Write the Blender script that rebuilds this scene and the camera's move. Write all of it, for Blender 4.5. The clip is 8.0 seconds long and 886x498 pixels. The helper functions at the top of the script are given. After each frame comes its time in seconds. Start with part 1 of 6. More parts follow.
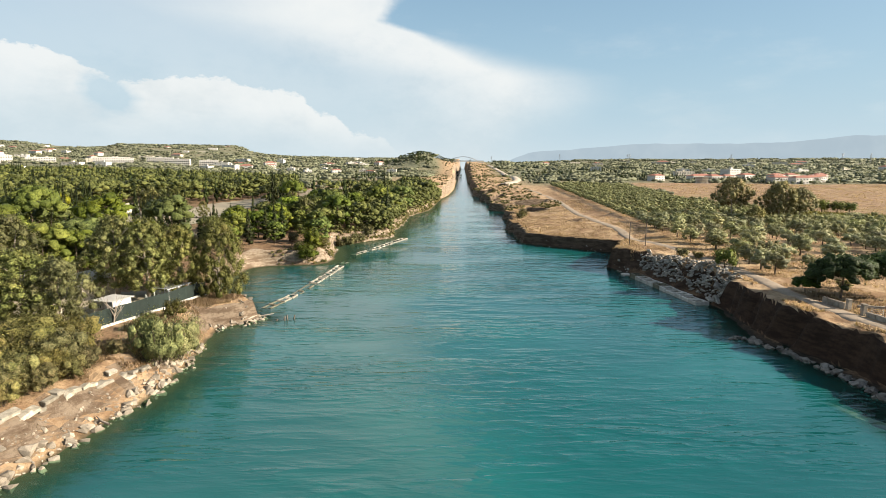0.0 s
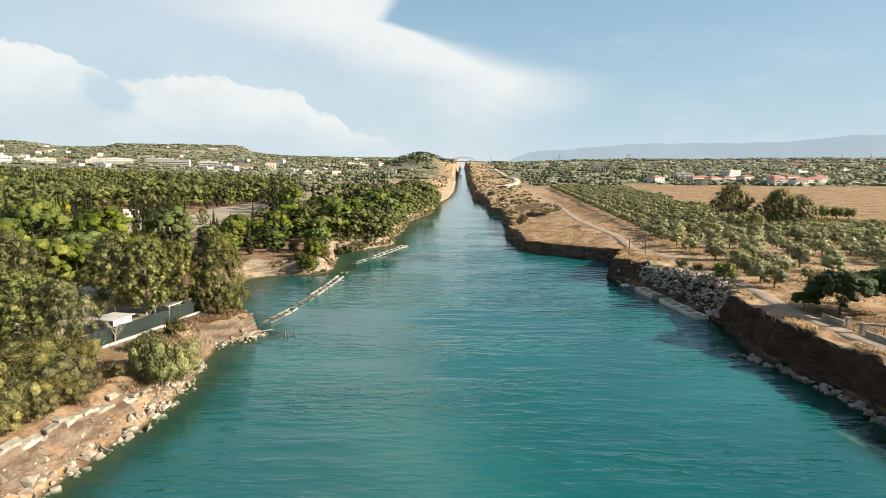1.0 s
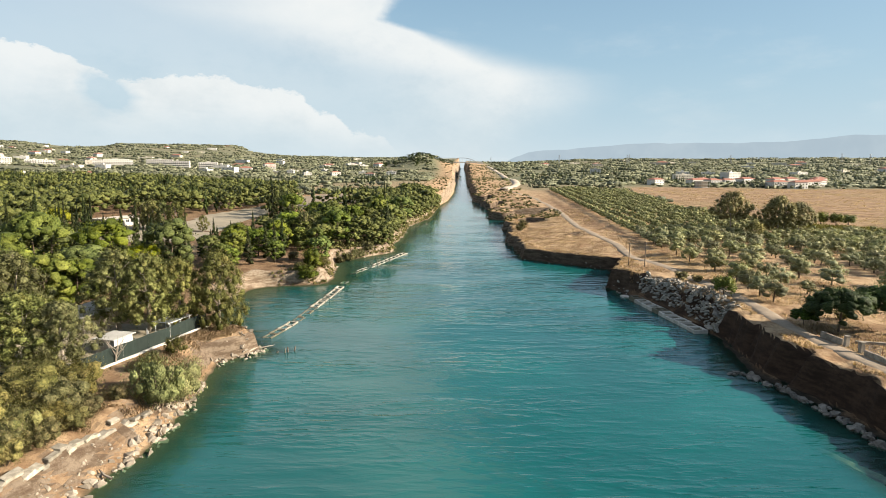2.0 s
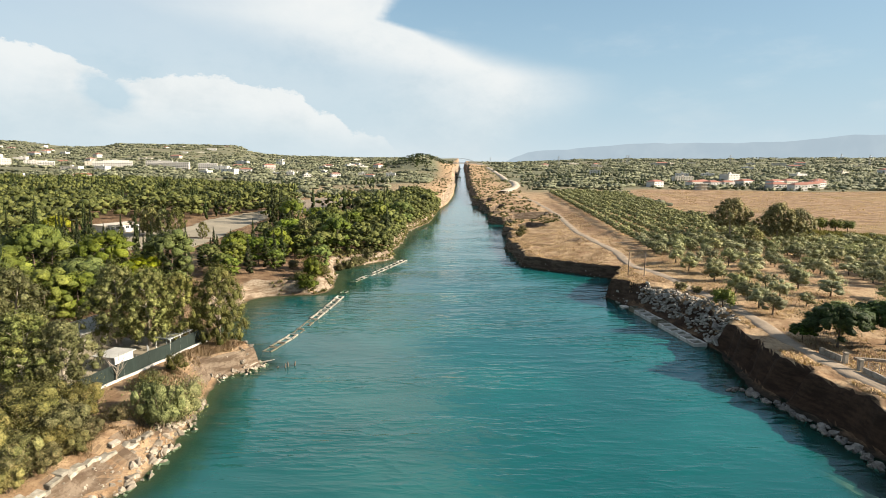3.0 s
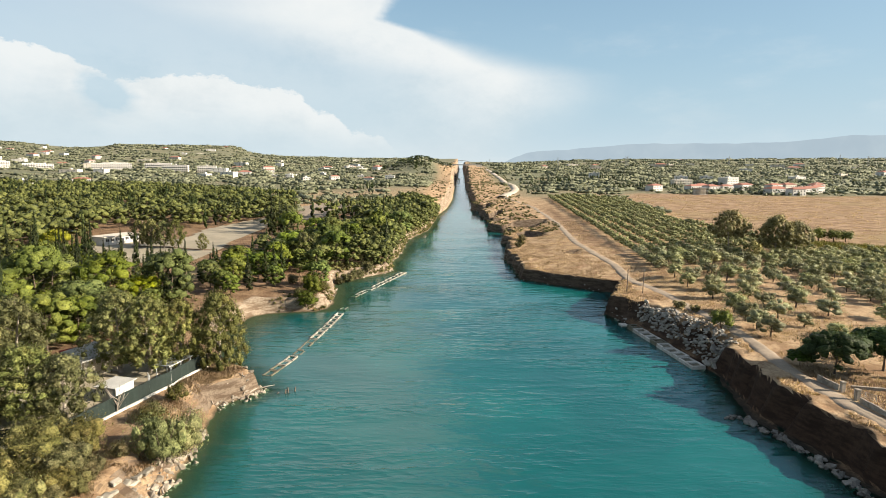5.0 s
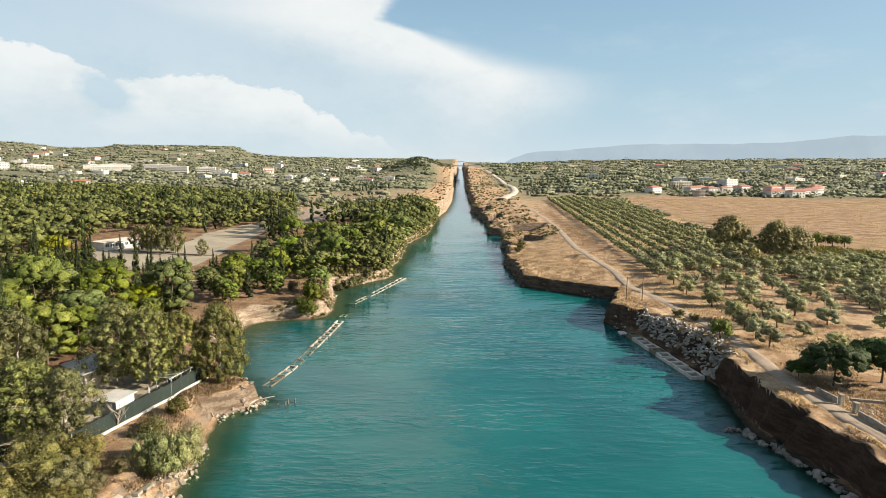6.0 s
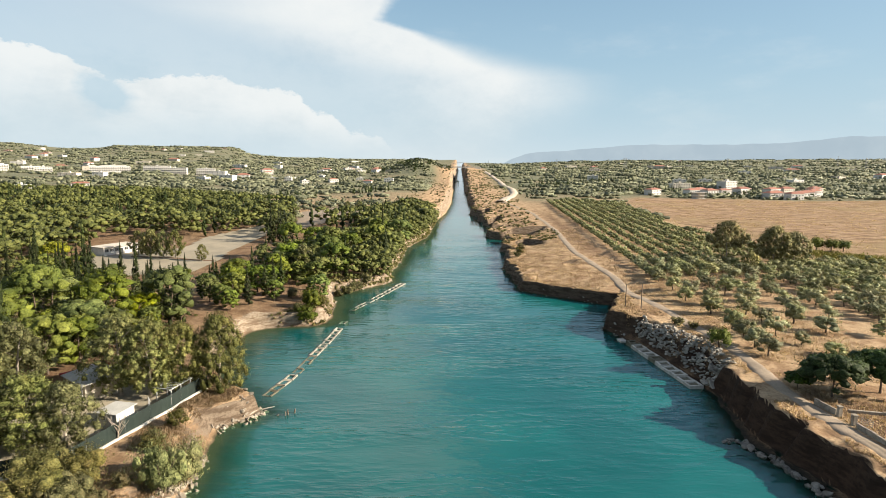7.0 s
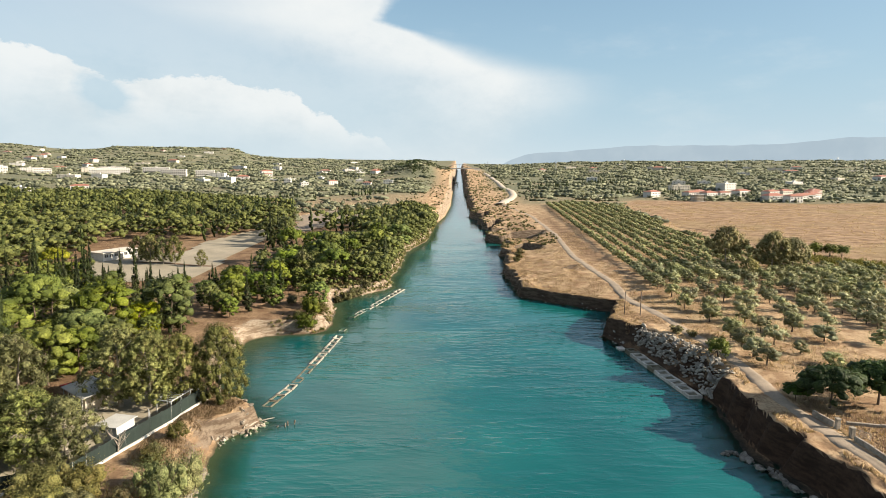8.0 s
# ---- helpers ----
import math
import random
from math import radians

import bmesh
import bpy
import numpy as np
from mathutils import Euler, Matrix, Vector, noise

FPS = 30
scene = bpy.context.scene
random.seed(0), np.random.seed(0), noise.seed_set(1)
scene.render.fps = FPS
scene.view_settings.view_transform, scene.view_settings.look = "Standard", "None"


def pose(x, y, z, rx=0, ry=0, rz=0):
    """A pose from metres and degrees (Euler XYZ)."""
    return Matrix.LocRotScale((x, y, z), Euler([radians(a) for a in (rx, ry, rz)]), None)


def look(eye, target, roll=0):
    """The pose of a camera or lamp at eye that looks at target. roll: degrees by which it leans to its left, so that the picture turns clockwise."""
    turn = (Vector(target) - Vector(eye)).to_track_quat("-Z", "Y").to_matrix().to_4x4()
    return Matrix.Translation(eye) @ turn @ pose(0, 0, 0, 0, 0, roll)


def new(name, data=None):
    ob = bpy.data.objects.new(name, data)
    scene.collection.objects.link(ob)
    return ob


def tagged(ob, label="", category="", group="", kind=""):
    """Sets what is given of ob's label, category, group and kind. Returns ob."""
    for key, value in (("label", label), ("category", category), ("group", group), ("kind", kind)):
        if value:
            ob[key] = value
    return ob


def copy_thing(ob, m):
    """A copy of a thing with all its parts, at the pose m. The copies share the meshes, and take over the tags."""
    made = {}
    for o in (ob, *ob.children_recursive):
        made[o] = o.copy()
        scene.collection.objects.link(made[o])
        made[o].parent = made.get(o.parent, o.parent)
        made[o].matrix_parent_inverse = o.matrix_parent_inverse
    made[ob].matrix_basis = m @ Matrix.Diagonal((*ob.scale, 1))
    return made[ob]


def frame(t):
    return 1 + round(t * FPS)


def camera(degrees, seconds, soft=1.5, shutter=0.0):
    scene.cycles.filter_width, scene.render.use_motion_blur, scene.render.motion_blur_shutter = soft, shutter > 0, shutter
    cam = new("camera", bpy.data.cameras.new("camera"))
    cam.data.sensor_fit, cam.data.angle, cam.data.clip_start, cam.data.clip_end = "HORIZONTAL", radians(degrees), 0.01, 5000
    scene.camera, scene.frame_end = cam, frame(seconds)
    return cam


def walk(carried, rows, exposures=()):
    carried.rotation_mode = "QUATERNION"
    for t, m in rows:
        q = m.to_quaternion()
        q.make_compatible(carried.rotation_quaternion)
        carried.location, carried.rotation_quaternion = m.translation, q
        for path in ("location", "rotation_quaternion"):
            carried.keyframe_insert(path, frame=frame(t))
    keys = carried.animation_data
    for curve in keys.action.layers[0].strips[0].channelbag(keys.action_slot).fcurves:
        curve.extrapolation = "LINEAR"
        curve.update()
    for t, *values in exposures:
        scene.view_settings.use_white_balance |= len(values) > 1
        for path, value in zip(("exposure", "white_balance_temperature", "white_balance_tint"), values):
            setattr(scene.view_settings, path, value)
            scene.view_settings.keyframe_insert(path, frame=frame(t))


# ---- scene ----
import itertools

# ---- camera ----
cam = camera(73.7, 8.0, soft=0.5)
# seconds, x, y, z, yaw, pitch, roll
PATH = [
    (0.0, 0.000, 0.000, 27.025, -0.000, -8.085, 0.316),
    (0.5, -0.027, 0.123, 28.357, -0.009, -8.120, 0.310),
    (1.0, -0.053, 0.238, 29.928, -0.020, -8.150, 0.305),
    (1.5, -0.078, 0.344, 31.441, -0.032, -8.177, 0.301),
    (3.0, -0.149, 0.612, 35.600, -0.079, -8.230, 0.288),
    (3.5, -0.171, 0.684, 36.826, -0.098, -8.239, 0.285),
    (4.0, -0.192, 0.747, 38.043, -0.119, -8.244, 0.281),
    (4.5, -0.212, 0.802, 39.170, -0.141, -8.244, 0.279),
    (6.0, -0.268, 0.916, 42.313, -0.217, -8.221, 0.272),
    (6.5, -0.285, 0.937, 43.246, -0.246, -8.204, 0.270),
    (7.0, -0.301, 0.949, 44.180, -0.276, -8.184, 0.268),
    (7.5, -0.316, 0.952, 45.140, -0.308, -8.159, 0.267),
    (8.0, -0.330, 0.948, 46.160, -0.341, -8.129, 0.266),
]
walk(cam, [(t, pose(x, y, z, 90 + pitch, 0, yaw) @ pose(0, 0, 0, 0, 0, roll)) for t, x, y, z, yaw, pitch, roll in PATH])

# ---- world, sun, exposure ----
SUN = Vector((0.90, -0.12, 0.415)).normalized()
scene.view_settings.exposure = 1.36


class Nodes:
    """A small helper that adds nodes to a tree and links them."""

    def __init__(self, tree):
        self.tree = tree
        tree.nodes.clear()

    def add(self, kind, ins=None, **props):
        n = self.tree.nodes.new(kind)
        for k, v in props.items():
            setattr(n, k, v)
        for k, v in (ins or {}).items():
            if isinstance(v, bpy.types.NodeSocket):
                self.tree.links.new(v, n.inputs[k])
            else:
                n.inputs[k].default_value = v
        return n

    def m(self, op, a, b=0.0, c=0.0, clamp=False):
        n = self.add("ShaderNodeMath", {0: a, 1: b, 2: c}, operation=op)
        n.use_clamp = clamp
        return n.outputs[0]

    def step(self, x, lo, hi, a=0.0, b=1.0):
        return self.add("ShaderNodeMapRange", {"Value": x, "From Min": lo, "From Max": hi, "To Min": a, "To Max": b}, interpolation_type="SMOOTHSTEP").outputs[0]

    def mix(self, f, a, b, blend="MIX"):
        n = self.add("ShaderNodeMix", {0: f, 6: a, 7: b}, data_type="RGBA", blend_type=blend)
        return n.outputs[2]

    def noise(self, vec, scale, detail=3.0, rough=0.55):
        return self.add("ShaderNodeTexNoise", {"Vector": vec, "Scale": scale, "Detail": detail, "Roughness": rough}).outputs[0]


def rgb(r, g, b):
    return (r, g, b, 1.0)


def pig(r, g, b):
    """A pigment: the reflectance of a surface."""
    return (0.82 * r, 0.82 * g, 0.82 * b, 1.0)


def make_world():
    w = bpy.data.worlds.new("sky")
    scene.world = w
    w.use_nodes = True
    n = Nodes(w.node_tree)
    sky = n.add("ShaderNodeTexSky", sky_type="NISHITA", sun_disc=False, sun_elevation=math.asin(SUN.z), sun_rotation=math.atan2(SUN.x, SUN.y), air_density=1.0, dust_density=1.5, ozone_density=1.2).outputs[0]
    way = n.add("ShaderNodeTexCoord").outputs["Generated"]
    d = n.add("ShaderNodeSeparateXYZ", {0: way}).outputs
    # azimuth and elevation of the sky in degrees
    az = n.m("MULTIPLY", n.m("ARCTAN2", d[0], d[1]), 57.2958)
    el = n.m("MULTIPLY", n.m("ARCSINE", d[2]), 57.2958)
    at = n.add("ShaderNodeCombineXYZ", {0: az, 1: n.m("MULTIPLY", el, 1.6), 2: 0.0}).outputs[0]
    wob = n.m("SUBTRACT", n.noise(at, 0.30, 8.0, 0.6), 0.5)
    fine = n.m("SUBTRACT", n.noise(at, 0.09, 6.0, 0.65), 0.5)

    def cloud(a, e, ra, re, turn, lo, hi, ragged):
        ca, sa = math.cos(radians(turn)), math.sin(radians(turn))
        x = n.m("SUBTRACT", az, a)
        y = n.m("SUBTRACT", el, e)
        p = n.m("DIVIDE", n.m("ADD", n.m("MULTIPLY", x, ca), n.m("MULTIPLY", y, sa)), ra)
        q = n.m("DIVIDE", n.m("SUBTRACT", n.m("MULTIPLY", y, ca), n.m("MULTIPLY", x, sa)), re)
        r = n.m("SQRT", n.m("ADD", n.m("MULTIPLY", p, p), n.m("MULTIPLY", q, q)))
        r = n.m("ADD", r, n.m("MULTIPLY", wob, ragged))
        return n.step(r, hi, lo)

    def profile(x, x0, x1, y0, y1, points):
        """A smooth curve through points, of x."""
        node = n.add("ShaderNodeFloatCurve", {"Factor": 1.0, "Value": n.m("DIVIDE", n.m("SUBTRACT", x, x0), x1 - x0, clamp=True)})
        line = node.mapping.curves[0]
        at = [((p - x0) / (x1 - x0), (q - y0) / (y1 - y0)) for p, q in points]
        line.points[0].location, line.points[1].location = at[0], at[-1]
        for p in at[1:-1]:
            line.points.new(*p)
        for p in line.points:
            p.handle_type = "VECTOR"
        node.mapping.update()
        return n.m("ADD", n.m("MULTIPLY", node.outputs[0], y1 - y0), y0)

    # billowing banks low on the left, under a notch of blue
    tops = profile(az, -60, 40, 0, 20, [(-60, 8.0), (-45, 9.0), (-36.9, 9.2), (-33.2, 9.3), (-31.2, 8.5), (-28.6, 7.1), (-27.9, 6.9), (-24, 7.6), (-20.2, 7.8), (-16.7, 6.9), (-13.1, 6.4), (-12.1, 5.1), (-9.7, 4.4), (-8.8, 3.2), (-5.5, 2.6), (-4, 1.0), (40, 0.0)])
    under = n.m("ADD", n.m("SUBTRACT", tops, el), n.m("MULTIPLY", n.m("ADD", wob, n.m("SUBTRACT", n.noise(at, 1.1, 4.0, 0.6), 0.5)), 1.3))
    low = n.m("MULTIPLY", n.step(under, -0.1, 0.45), n.m("MULTIPLY", n.step(under, 6.0, 0.8, 0.55, 0.95), n.step(el, -1.0, 5.0, 0.25, 1.0)))
    gap = cloud(-28.9, 5.4, 2.0, 1.4, -30, 0.3, 1.5, 1.6)
    low = n.m("MULTIPLY", low, n.m("SUBTRACT", 1.0, gap))
    # tall bright bank with a sharp edge towards the blue
    brim = profile(el, -2, 40, -30, 30, [(-2, 6), (0, 8), (3, 11), (6, 15), (7.9, 14.2), (8.6, 11.6), (9.3, 7.9), (10.5, 3.6), (11.9, -1.3), (12.4, -3.6), (12.9, -5.1), (13.4, -5.0), (14.8, -3.8), (20, 0), (40, 12)])
    inner = n.m("ADD", n.m("SUBTRACT", brim, az), n.m("MULTIPLY", wob, 2.4))
    edge = n.m("DIVIDE", inner, n.step(az, -5.0, 10.0, 1.0, 7.0))
    high = n.m("MULTIPLY", n.m("MULTIPLY", n.step(edge, -0.5, 1.6), n.step(inner, 24.0, 6.0, 0.42, 1.0)), n.m("MULTIPLY", n.step(el, 2.0, 8.0, 0.45, 0.95), n.step(az, -55.0, -20.0, 0.5, 1.0)))
    high = n.m("MULTIPLY", high, n.m("ADD", 1.0, n.m("MULTIPLY", fine, 0.5)))
    wisp = n.m("MULTIPLY", n.step(n.noise(n.add("ShaderNodeVectorMath", {0: way, 1: (3.0, 3.0, 9.0)}, operation="MULTIPLY").outputs[0], 1.3, 6.0, 0.6), 0.50, 0.78), 0.25)
    cover = n.m("MAXIMUM", n.m("MAXIMUM", low, high), wisp)
    cover = n.m("MINIMUM", n.m("MAXIMUM", cover, 0.0), 1.0)
    # blue that deepens with height, pale air along the horizon
    lift = n.m("POWER", 2.718, n.m("MULTIPLY", n.m("ABSOLUTE", el), -0.045))
    haze = n.m("MULTIPLY", n.m("POWER", 2.718, n.m("MULTIPLY", n.m("ABSOLUTE", el), -0.15)), 0.9)
    base = n.mix(haze, n.mix(lift, sky, rgb(*SKY_BLUE)), rgb(*SKY_HAZE))
    white = n.mix(n.step(n.m("ADD", fine, n.m("MULTIPLY", el, 0.02)), -0.12, 0.22), rgb(*SKY_SHADE), rgb(*SKY_CLOUD))
    whole = n.mix(cover, base, white)
    n.add("ShaderNodeOutputWorld", {0: n.add("ShaderNodeBackground", {0: whole, 1: SKY_STRENGTH}).outputs[0]})


SKY_STRENGTH = 0.052
SKY_SHADE = (5.5, 5.95, 6.1)
SKY_BLUE, SKY_HAZE, SKY_CLOUD = (2.2, 4.1, 5.6), (5.2, 5.95, 6.2), (6.7, 6.9, 6.85)
make_world()
lamp = bpy.data.lights.new("sun", "SUN")
lamp.energy, lamp.angle, lamp.color = 5.0, radians(0.6), (1.0, 0.875, 0.70)
sun = new("sun", lamp)
sun.matrix_world = look(SUN * 100, (0, 0, 0))


# ---- materials ----
def material(name):
    mat = bpy.data.materials.new(name)
    mat.use_nodes = True
    return mat, Nodes(mat.node_tree)


def finish(n, shader):
    n.add("ShaderNodeOutputMaterial", {0: shader})


def place_of(n):
    return n.add("ShaderNodeNewGeometry").outputs["Position"]


def plain(name, a, b, scale=2.0, rough=0.85, bump=0.15, metal=0.0, fine=14.0, local=False, vary=0.12):
    """A solid surface with stains at one scale and grain at another."""
    mat, n = material(name)
    pos = n.add("ShaderNodeTexCoord").outputs["Object"] if local else place_of(n)
    stain = n.noise(pos, scale, 4.0, 0.6)
    grain = n.noise(pos, scale * fine, 3.0, 0.6)
    col = n.mix(n.step(stain, 0.32, 0.68), pig(*a), pig(*b))
    col = n.mix(n.step(grain, 0.3, 0.75, 0.0, 0.45), col, pig(*[c * 0.6 for c in a]))
    rnd = n.add("ShaderNodeObjectInfo").outputs["Random"]
    hsv = n.add("ShaderNodeHueSaturation", {"Color": col, "Value": n.step(rnd, 0.0, 1.0, 1.0 - vary, 1.0 + vary)}).outputs[0]
    bp = n.add("ShaderNodeBump", {"Strength": bump, "Distance": 0.05, "Height": grain}).outputs[0]
    finish(n, n.add("ShaderNodeBsdfPrincipled", {"Base Color": hsv, "Roughness": rough, "Metallic": metal, "Normal": bp}).outputs[0])
    return mat


def leafy(name, dark, light, dry=None, gloss=0.5, through_leaf=0.25, gap_shade=0.75):
    """Foliage: every leaf its own shade, every tree its own tone."""
    mat, n = material(name)
    isle = n.add("ShaderNodeNewGeometry").outputs["Random Per Island"]
    rnd = n.add("ShaderNodeObjectInfo").outputs["Random"]
    pos = place_of(n)
    col = n.mix(n.step(isle, 0.0, 1.0), pig(*dark), pig(*light))
    if dry:
        col = n.mix(n.step(n.noise(pos, 0.5, 2.0), 0.5, 0.72, 0.0, 0.7), col, pig(*dry))
    col = n.add("ShaderNodeHueSaturation", {"Color": col, "Hue": n.step(rnd, 0.0, 1.0, 0.485, 0.515), "Saturation": n.step(n.m("FRACT", n.m("MULTIPLY", rnd, 7.0)), 0.0, 1.0, 0.85, 1.1), "Value": n.m("MULTIPLY", n.step(n.m("FRACT", n.m("MULTIPLY", rnd, 13.0)), 0.0, 1.0, 0.78, 1.2), n.step(n.noise(pos, 0.11, 3.0, 0.6), 0.34, 0.66, 0.7, 1.22))}).outputs[0]
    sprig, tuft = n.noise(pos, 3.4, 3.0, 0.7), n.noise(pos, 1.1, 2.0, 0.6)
    # hollows of the sprig bump darkened: shade between leaves put into the colour
    col = n.mix(n.step(sprig, 0.40, 0.56, gap_shade, 0.0), col, n.mix(1.0, col, rgb(0.30, 0.34, 0.30), "MULTIPLY"))
    bp = n.add("ShaderNodeBump", {"Strength": min(1.0, 1.34 * gap_shade), "Distance": 0.6 * gap_shade, "Height": n.m("ADD", n.m("MULTIPLY", sprig, 0.55), tuft)}).outputs[0]
    body = n.add("ShaderNodeBsdfPrincipled", {"Base Color": col, "Roughness": gloss, "Specular IOR Level": 0.12, "Normal": bp}).outputs[0]
    glow = n.add("ShaderNodeBsdfTranslucent", {"Color": n.mix(1.0, col, rgb(1.0, 1.0, 0.55), "MULTIPLY")}).outputs[0]
    finish(n, n.add("ShaderNodeMixShader", {0: through_leaf, 1: body, 2: glow}).outputs[0])
    return mat


def ground_material():
    mat, n = material("ground")
    geo = n.add("ShaderNodeNewGeometry")
    pos, nz = geo.outputs["Position"], n.add("ShaderNodeSeparateXYZ", {0: geo.outputs["True Normal"]}).outputs[2]
    z = n.add("ShaderNodeSeparateXYZ", {0: pos}).outputs[2]
    big, mid, small = n.noise(pos, 0.02, 5.0, 0.6), n.noise(pos, 0.22, 5.0, 0.65), n.noise(pos, 2.2, 5.0, 0.7)
    patch = n.noise(n.add("ShaderNodeVectorMath", {0: pos, 1: (0.8, 1.25, 1.0)}, operation="MULTIPLY").outputs[0], 0.12, 5.0, 0.65)

    def zone(name):
        return n.add("ShaderNodeAttribute", attribute_name=name).outputs["Fac"]

    grass = n.mix(n.step(mid, 0.38, 0.62), pig(0.33, 0.21, 0.12), pig(0.59, 0.425, 0.26))
    grass = n.mix(n.step(small, 0.46, 0.68, 0.0, 0.75), grass, pig(0.23, 0.14, 0.08))
    grass = n.mix(n.step(big, 0.5, 0.75, 0.0, 0.35), grass, pig(0.27, 0.22, 0.10))
    field = n.mix(n.step(patch, 0.38, 0.62), pig(0.24, 0.15, 0.088), pig(0.48, 0.335, 0.215))
    field = n.mix(n.step(big, 0.48, 0.66, 0.0, 0.55), field, pig(0.33, 0.255, 0.12))
    streak = n.noise(n.add("ShaderNodeVectorMath", {0: pos, 1: (0.9, 0.12, 1.0)}, operation="MULTIPLY").outputs[0], 0.9, 3.0, 0.6)
    field = n.mix(n.step(streak, 0.5, 0.68, 0.0, 0.5), field, pig(0.25, 0.165, 0.09))
    field = n.mix(n.step(small, 0.42, 0.66, 0.0, 0.65), field, pig(0.21, 0.13, 0.07))
    soil = n.mix(n.step(mid, 0.3, 0.7), pig(0.15, 0.088, 0.05), pig(0.30, 0.195, 0.115))
    soil = n.mix(n.step(small, 0.42, 0.64, 0.0, 0.75), soil, pig(0.085, 0.048, 0.028))
    # scrub of the far plain kept pale and flat, with haze in its colours
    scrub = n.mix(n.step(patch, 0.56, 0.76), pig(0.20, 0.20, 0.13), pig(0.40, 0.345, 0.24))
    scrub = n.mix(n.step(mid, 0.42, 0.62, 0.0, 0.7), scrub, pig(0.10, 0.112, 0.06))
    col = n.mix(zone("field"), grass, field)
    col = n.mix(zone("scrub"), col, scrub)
    col = n.mix(zone("soil"), col, soil)
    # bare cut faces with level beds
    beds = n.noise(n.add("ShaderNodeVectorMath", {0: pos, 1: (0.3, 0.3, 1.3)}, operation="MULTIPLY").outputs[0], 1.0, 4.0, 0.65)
    # red earth, darkened far below its own tone to deepen the cliff's shade
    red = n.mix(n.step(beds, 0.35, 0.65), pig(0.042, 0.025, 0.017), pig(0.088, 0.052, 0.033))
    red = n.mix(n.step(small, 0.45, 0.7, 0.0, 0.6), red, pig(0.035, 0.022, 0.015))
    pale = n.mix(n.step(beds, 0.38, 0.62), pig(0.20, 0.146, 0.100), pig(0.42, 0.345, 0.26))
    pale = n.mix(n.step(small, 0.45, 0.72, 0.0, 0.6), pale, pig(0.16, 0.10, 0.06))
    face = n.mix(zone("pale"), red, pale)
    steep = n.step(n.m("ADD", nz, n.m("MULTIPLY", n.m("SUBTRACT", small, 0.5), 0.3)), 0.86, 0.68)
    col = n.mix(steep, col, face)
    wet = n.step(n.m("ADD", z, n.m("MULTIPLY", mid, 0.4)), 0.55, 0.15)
    # right-hand bed: dark rock, set near black to carry the cliff's shadow
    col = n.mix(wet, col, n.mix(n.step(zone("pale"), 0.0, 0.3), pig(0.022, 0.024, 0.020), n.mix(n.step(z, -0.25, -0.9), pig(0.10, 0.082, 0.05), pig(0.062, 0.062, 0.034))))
    h = n.m("ADD", n.m("MULTIPLY", small, 0.5), n.noise(pos, 7.0, 3.0, 0.7))
    bp = n.add("ShaderNodeBump", {"Strength": 0.9, "Distance": 0.25, "Height": h}).outputs[0]
    finish(n, n.add("ShaderNodeBsdfPrincipled", {"Base Color": col, "Roughness": 0.95, "Specular IOR Level": 0.15, "Normal": bp}).outputs[0])
    return mat


def water_material():
    mat, n = material("water")
    pos = place_of(n)
    stretch = n.add("ShaderNodeVectorMath", {0: pos, 1: (0.32, 1.0, 1.0)}, operation="MULTIPLY").outputs[0]
    swell = n.noise(stretch, 0.22, 2.0, 0.5)

    def crests(scale, sx, sy, turn, power):
        """Long thin wavelets: the ridges of a stretched noise."""
        q = n.add("ShaderNodeMapping", {"Vector": pos, "Rotation": (0.0, 0.0, radians(turn)), "Scale": (sx, sy, 1.0)}).outputs[0]
        f = n.noise(q, scale, 3.0, 0.5)
        ridge = n.m("SUBTRACT", 1.0, n.m("ABSOLUTE", n.m("MULTIPLY", n.m("SUBTRACT", f, 0.5), 5.0)), clamp=True)
        return n.m("POWER", ridge, power)

    calm = n.noise(pos, 0.03, 3.0, 0.5)
    gust = n.noise(stretch, 0.05, 4.0, 0.6)
    depth = n.add("ShaderNodeAttribute", attribute_name="depth").outputs["Fac"]
    along = n.add("ShaderNodeSeparateXYZ", {0: pos}).outputs[1]
    body = n.mix(n.step(calm, 0.35, 0.7), pig(0.004, 0.090, 0.092), pig(0.006, 0.124, 0.120))
    body = n.mix(n.step(depth, 4.0, 0.6, 0.0, 0.7), body, pig(0.020, 0.085, 0.056))
    chop = n.noise(n.add("ShaderNodeVectorMath", {0: pos, 1: (0.40, 1.2, 1.0)}, operation="MULTIPLY").outputs[0], 1.6, 3.0, 0.6)
    h = n.m("ADD", n.m("MULTIPLY", swell, 0.55), n.m("MULTIPLY", crests(0.16, 0.35, 1.0, -4.0, 2.0), n.step(gust, 0.38, 0.62, 0.10, 0.44)))
    h = n.m("ADD", h, n.m("MULTIPLY", crests(0.42, 0.28, 1.0, 6.0, 1.5), n.step(gust, 0.38, 0.62, 0.06, 0.34)))
    h = n.m("ADD", h, n.m("MULTIPLY", chop, n.step(gust, 0.36, 0.62, 0.07, 0.18)))
    bp = n.add("ShaderNodeBump", {"Strength": n.step(along, 90.0, 420.0, 0.42, 0.08), "Distance": 0.6, "Height": h}).outputs[0]
    deep = n.add("ShaderNodeBsdfPrincipled", {"Base Color": body, "Roughness": 0.06, "IOR": 1.47, "Specular IOR Level": 0.5, "Normal": bp}).outputs[0]
    clear = n.add("ShaderNodeBsdfTransparent", {0: rgb(0.66, 0.84, 0.72)}).outputs[0]
    see = n.m("MULTIPLY", n.m("POWER", 2.718, n.m("MULTIPLY", depth, -0.55)), 0.96)
    finish(n, n.add("ShaderNodeMixShader", {0: see, 1: deep, 2: clear}).outputs[0])
    return mat


